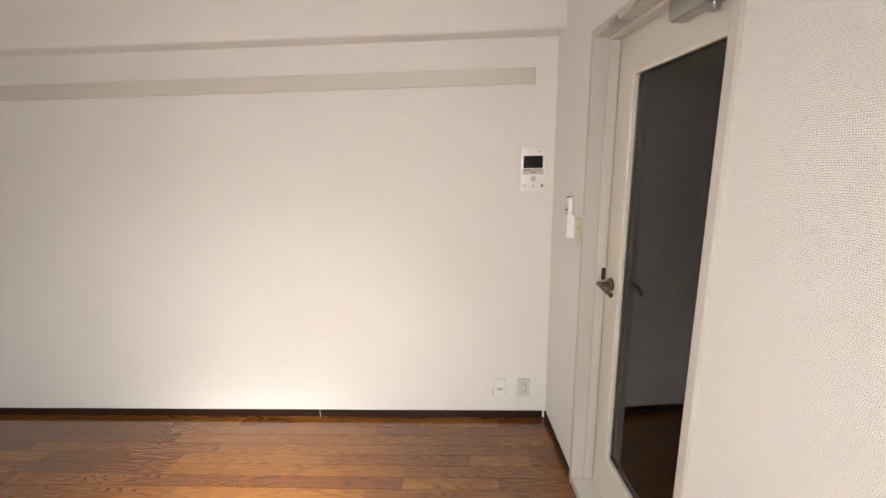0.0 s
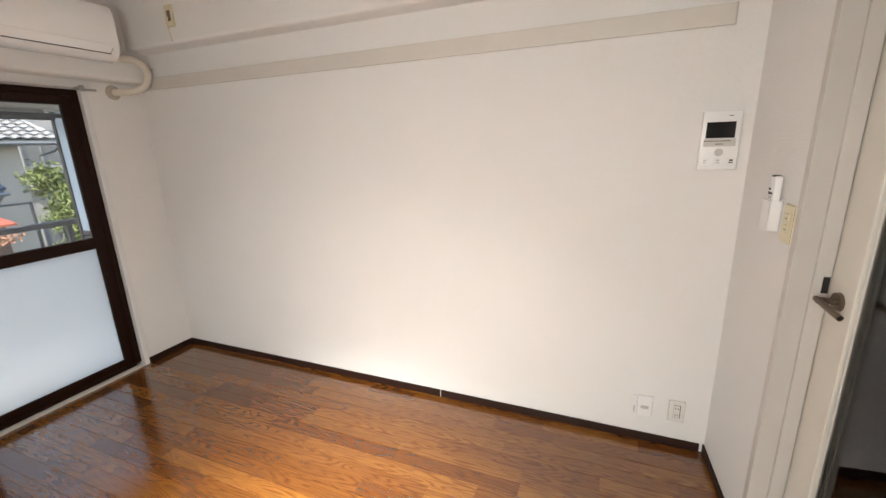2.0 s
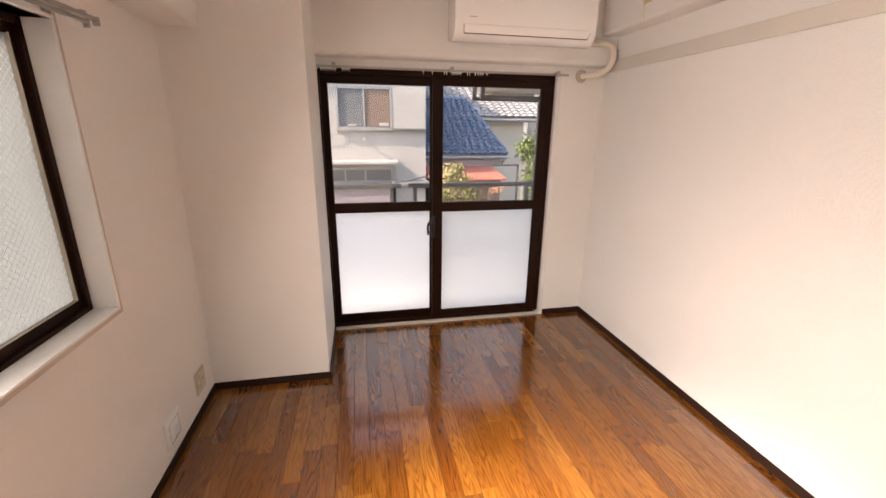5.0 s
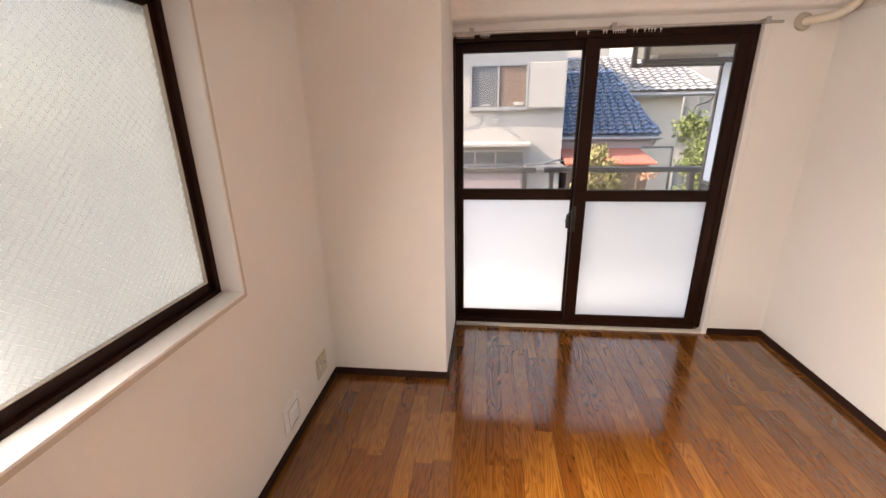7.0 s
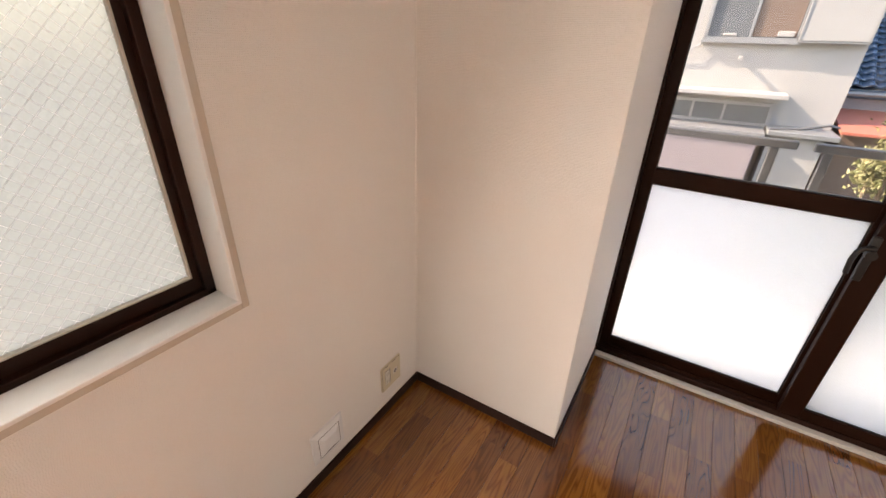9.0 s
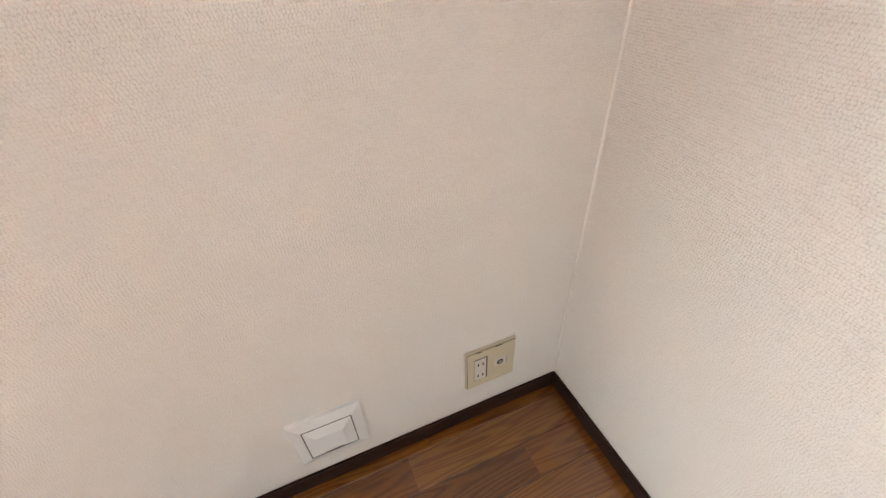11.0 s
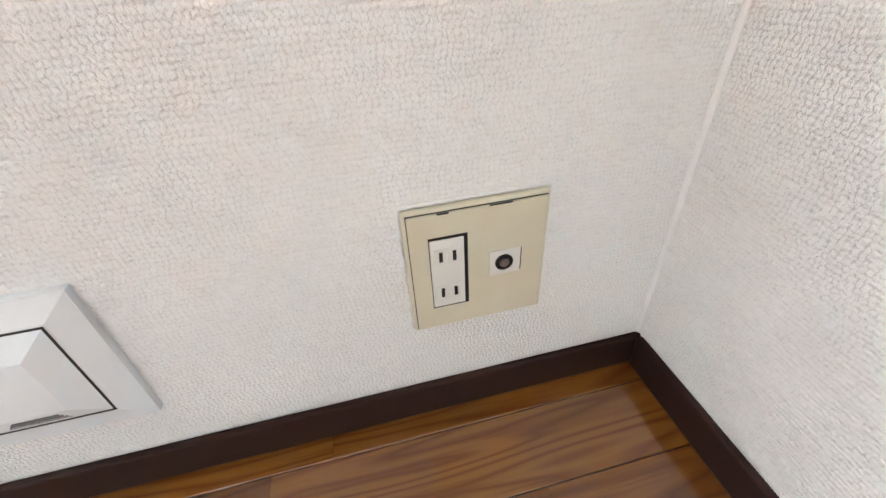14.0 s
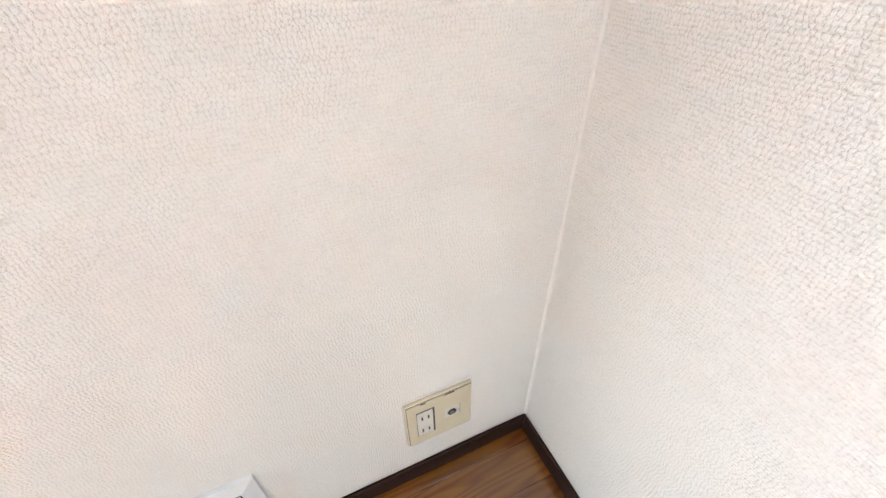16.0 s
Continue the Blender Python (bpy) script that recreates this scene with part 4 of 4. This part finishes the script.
def tiled_roof(house, x_eave, z_eave, x_ridge, z_ridge, y0, y1, hip, material, w=0.18, l=0.16):
    """A roof slope that faces +x, laid with tiles; hip is how far the right edge draws in towards the ridge."""
    run, rise = x_eave - x_ridge, z_ridge - z_eave
    slope, length = math.atan2(rise, run), math.hypot(run, rise)
    bm = bmesh.new()
    vs = [bm.verts.new(p) for p in ((x_eave, y0, z_eave), (x_eave, y1, z_eave), (x_ridge, y1 - hip, z_ridge), (x_ridge, y0, z_ridge))]
    vs2 = [bm.verts.new((v.co.x, v.co.y, v.co.z - 0.10)) for v in vs]
    bm.faces.new(vs); bm.faces.new(vs2[::-1])
    for i in range(4):
        bm.faces.new((vs[i], vs2[i], vs2[(i + 1) % 4], vs[(i + 1) % 4]))
    deck = part("roof", bm, material, house, "pan-tiled roof slope")
    me = tile_mesh("tile", w + 0.01, l + 0.03, material)
    turn = Matrix.Rotation(math.pi, 4, "Z")
    for r in range(int(length / l) + 1):
        s = r * l
        edge = y1 - hip * s / length
        y = y0
        while y + w * 0.6 < edge:
            tile = new("tile", me)
            tile.parent = deck
            tile.matrix_basis = Matrix.Translation((x_eave + 0.04 - math.cos(slope) * s, y + w, z_eave + math.sin(slope) * s + 0.005)) @ Matrix.Rotation(slope, 4, "Y") @ turn
            y += w
    bm = bmesh.new()
    tube(bm, [(x_eave + 0.03, y1, z_eave + 0.03), (x_ridge, y1 - hip, z_ridge + 0.03)], 0.030, 8)
    tube(bm, [(x_ridge, y0, z_ridge + 0.04), (x_ridge, y1 - hip, z_ridge + 0.03)], 0.045, 8)
    part("ridge", bm, material, house, "rounded ridge tiles", smooth=True)
    bm = bmesh.new()
    tube(bm, [(x_eave + 0.07, y0, z_eave - 0.05), (x_eave + 0.07, y1 + 0.03, z_eave - 0.05)], 0.028, 8)
    tube(bm, [(x_eave + 0.06, y1 - 0.06, z_eave - 0.08), (x_eave - 0.05, y1 - 0.10, z_eave - 0.20), (x_eave - 0.25, y1 - 0.25, z_eave - 0.28), (x_eave - 0.32, y1 - 0.28, z_eave - 1.2)], 0.022, 8)
    part("gutter", bm, ALU, house, "grey gutter and downpipe", smooth=True)


h2 = thing("house", "old house with a blue glazed pan-tile roof", "house", at=pose(0, 0, GROUND))
part("wall", boxes((-11, -6.55, 2.25, 3.60, 0, G + 0.95)), STUCCO_BEIGE, h2)
tiled_roof(h2, -6.2, G + 0.95, -8.10, G + 2.115, 2.16, 3.95, 0.44, BLUE_TILE, 0.15, 0.13)
part("fascia", boxes((-6.5, -6.22, 2.2, 3.85, G + 0.70, G + 0.84)), MAUVE, h2)
part("red_roof", prism(bmesh.new(), [(-6.5, G + 0.76), (-5.25, G + 0.56), (-5.25, G + 0.53), (-6.5, G + 0.70)], "y", 2.15, 3.62), RED_ROOF, h2, "faded red metal lean-to roof")
part("lean_to_wall", boxes((-6.5, -5.4, 2.2, 3.55, 0, G + 0.54)), BROWN_BLIND, h2, "dark wall under the red roof")
part("pipe_frame", boxes((-5.9, -5.86, 3.55, 4.1, G + 0.74, G + 0.77), (-5.9, -5.86, 4.07, 4.1, 0, G + 0.77)), RAIL_METAL, h2)

h3 = thing("house", "beige house behind, its pan-tile roof coloured pale as if sunlit", "house", at=pose(0, 0, GROUND))
part("wall", boxes((-11.5, -7.8, 2.6, 4.93, 0, G + 1.70)), STUCCO_BEIGE, h3)
tiled_roof(h3, -7.5, G + 1.72, -9.2, G + 2.52, 2.2, 5.45, 0.35, PALE_SUNLIT_TILE)

far = thing("apartment_building", "white apartment block in the distance with windows", "building", at=pose(-15, 9.2, GROUND))
part("wall", boxes((-8, 0, -2.0, 4, 0, 9)), STUCCO, far)
for z in (1.2, 4.0, 6.6):
    for y in (-1.2, 0.6, 2.4):
        house_window(far, 0.0, y, y + 1.0, z, z + 1.1, (y + 0.5,))
part("balcony_slab", boxes((0, 0.8, -1.9, 3.9, 3.4, 3.6)), CONCRETE, far)
blk = thing("apartment_building", "pale low block with a flat parapet far behind roofs", "building", at=pose(-26, 6.0, GROUND))
part("wall", boxes((-8, 0, -8, 2.2, 0, 8.2)), STUCCO, blk)
part("parapet", boxes((-8.1, 0.1, -8.1, 2.3, 8.2, 8.5)), CONCRETE, blk)
part("tank", boxes((-3, -1, -2.4, -0.6, 8.5, 9.9), bevel=0.05), PANEL, blk, "pale blue water tank")


def leafy(name, label, category, at, height, spread, count, material, size, seed, stems=5):
    """A shrub or small tree: tapered stems with limbs, and a crown of many small leaves with gaps."""
    rnd = random.Random(seed)
    t = thing(name, label, category, at=at)
    wood, tips = bmesh.new(), []
    for k in range(stems):
        a = 2 * math.pi * k / stems + rnd.uniform(-0.4, 0.4)
        top = Vector((spread * 0.55 * math.cos(a), spread * 0.55 * math.sin(a), height * rnd.uniform(0.7, 0.95)))
        mid = Vector((top.x * 0.35, top.y * 0.35, top.z * 0.5))
        cyl(wood, (0.02 * math.cos(a), 0.02 * math.sin(a), 0), mid, 0.05, 0.032, 7)
        cyl(wood, mid, top, 0.032, 0.010, 7)
        for j in range(8):
            f = rnd.uniform(0.25, 1.0)
            base = mid.lerp(top, f)
            b = rnd.uniform(0, 2 * math.pi)
            tip = base + Vector((math.cos(b), math.sin(b), rnd.uniform(-0.1, 0.6))) * spread * rnd.uniform(0.25, 0.6)
            cyl(wood, base, tip, 0.009, 0.003, 5)
            tips += [base.lerp(tip, 0.5), tip, tip.lerp(base, 0.2)]
    part("trunk", wood, BARK, t, smooth=True)
    verts, faces = [], []
    for k in range(count):
        c = rnd.choice(tips) + Vector([rnd.gauss(0, spread * 0.10) for _ in range(3)])
        d = Vector([rnd.gauss(0, 1) for _ in range(3)]).normalized()
        u = d.orthogonal().normalized()
        n = d.cross(u)
        s = size * rnd.uniform(0.6, 1.3)
        i = len(verts)
        verts += [c - d * s, c + u * s * 0.42 + n * s * 0.12, c + d * s, c - u * s * 0.42 + n * s * 0.12]
        faces += [(i, i + 1, i + 2), (i, i + 2, i + 3)]
    me = bpy.data.meshes.new("crown")
    me.from_pydata([tuple(v) for v in verts], [], faces)
    me.materials.append(material)
    crown = new("crown", me)
    crown.parent = t
    return t


leafy("tree", "leafy green garden tree beside the beige house", "tree", pose(-4.3, 4.27, GROUND), 5.10, 0.82, 32000, LEAF, 0.029, 11)
leafy("shrub", "yellow-green garden shrub behind the railing", "shrub", pose(-3.3, 2.27, GROUND), 4.42, 0.50, 12000, LEAF_PALE, 0.025, 4)
leafy("shrub", "reddish sparse shrub behind the railing", "shrub", pose(-3.1, 2.50, GROUND), 3.72, 0.30, 2600, LEAF_PINK, 0.025, 9)
leafy("shrub", "dark green shrub below the railing", "shrub", pose(-3.6, 3.10, GROUND), 3.45, 0.5, 5000, LEAF, 0.026, 21)
leafy("shrub", "dry pale twigs beside the garden shrub", "shrub", pose(-3.4, 1.66, GROUND), 3.45, 0.26, 120, LEAF_PALE, 0.022, 15, stems=9)

# ---- floorboards ----
random.seed(3)
LENGTHS = (0.303, 0.454, 0.606, 0.758)
W = 0.0758
board_meshes = []
for l in LENGTHS:
    bm = bmesh.new()
    box(bm, 0.00008, l - 0.00008, 0.0004, W - 0.0004, -0.010, 0.0)
    top = [e for e in bm.edges if e.verts[0].co.z > -0.001 and e.verts[1].co.z > -0.001 and abs(e.verts[0].co.y - e.verts[1].co.y) < 1e-6]
    bmesh.ops.bevel(bm, geom=top, offset=0.0009, segments=1, affect="EDGES")
    board_meshes.append(mesh_of("floorboard", bm, WOOD))
y = -0.0446
while y < YN:
    x = XW - 0.03 - random.uniform(0, 0.3)
    while x < XE + 0.12:
        k = random.randrange(4)
        b = new("floorboard", board_meshes[k])
        b.parent = floor
        x0, x1 = max(x, XW - 0.08), min(x + LENGTHS[k], XE + 0.24)
        b.location, b.scale = (x0, y, 0), ((x1 - x0) / LENGTHS[k], 1, 1)
        x += LENGTHS[k]
    y += W
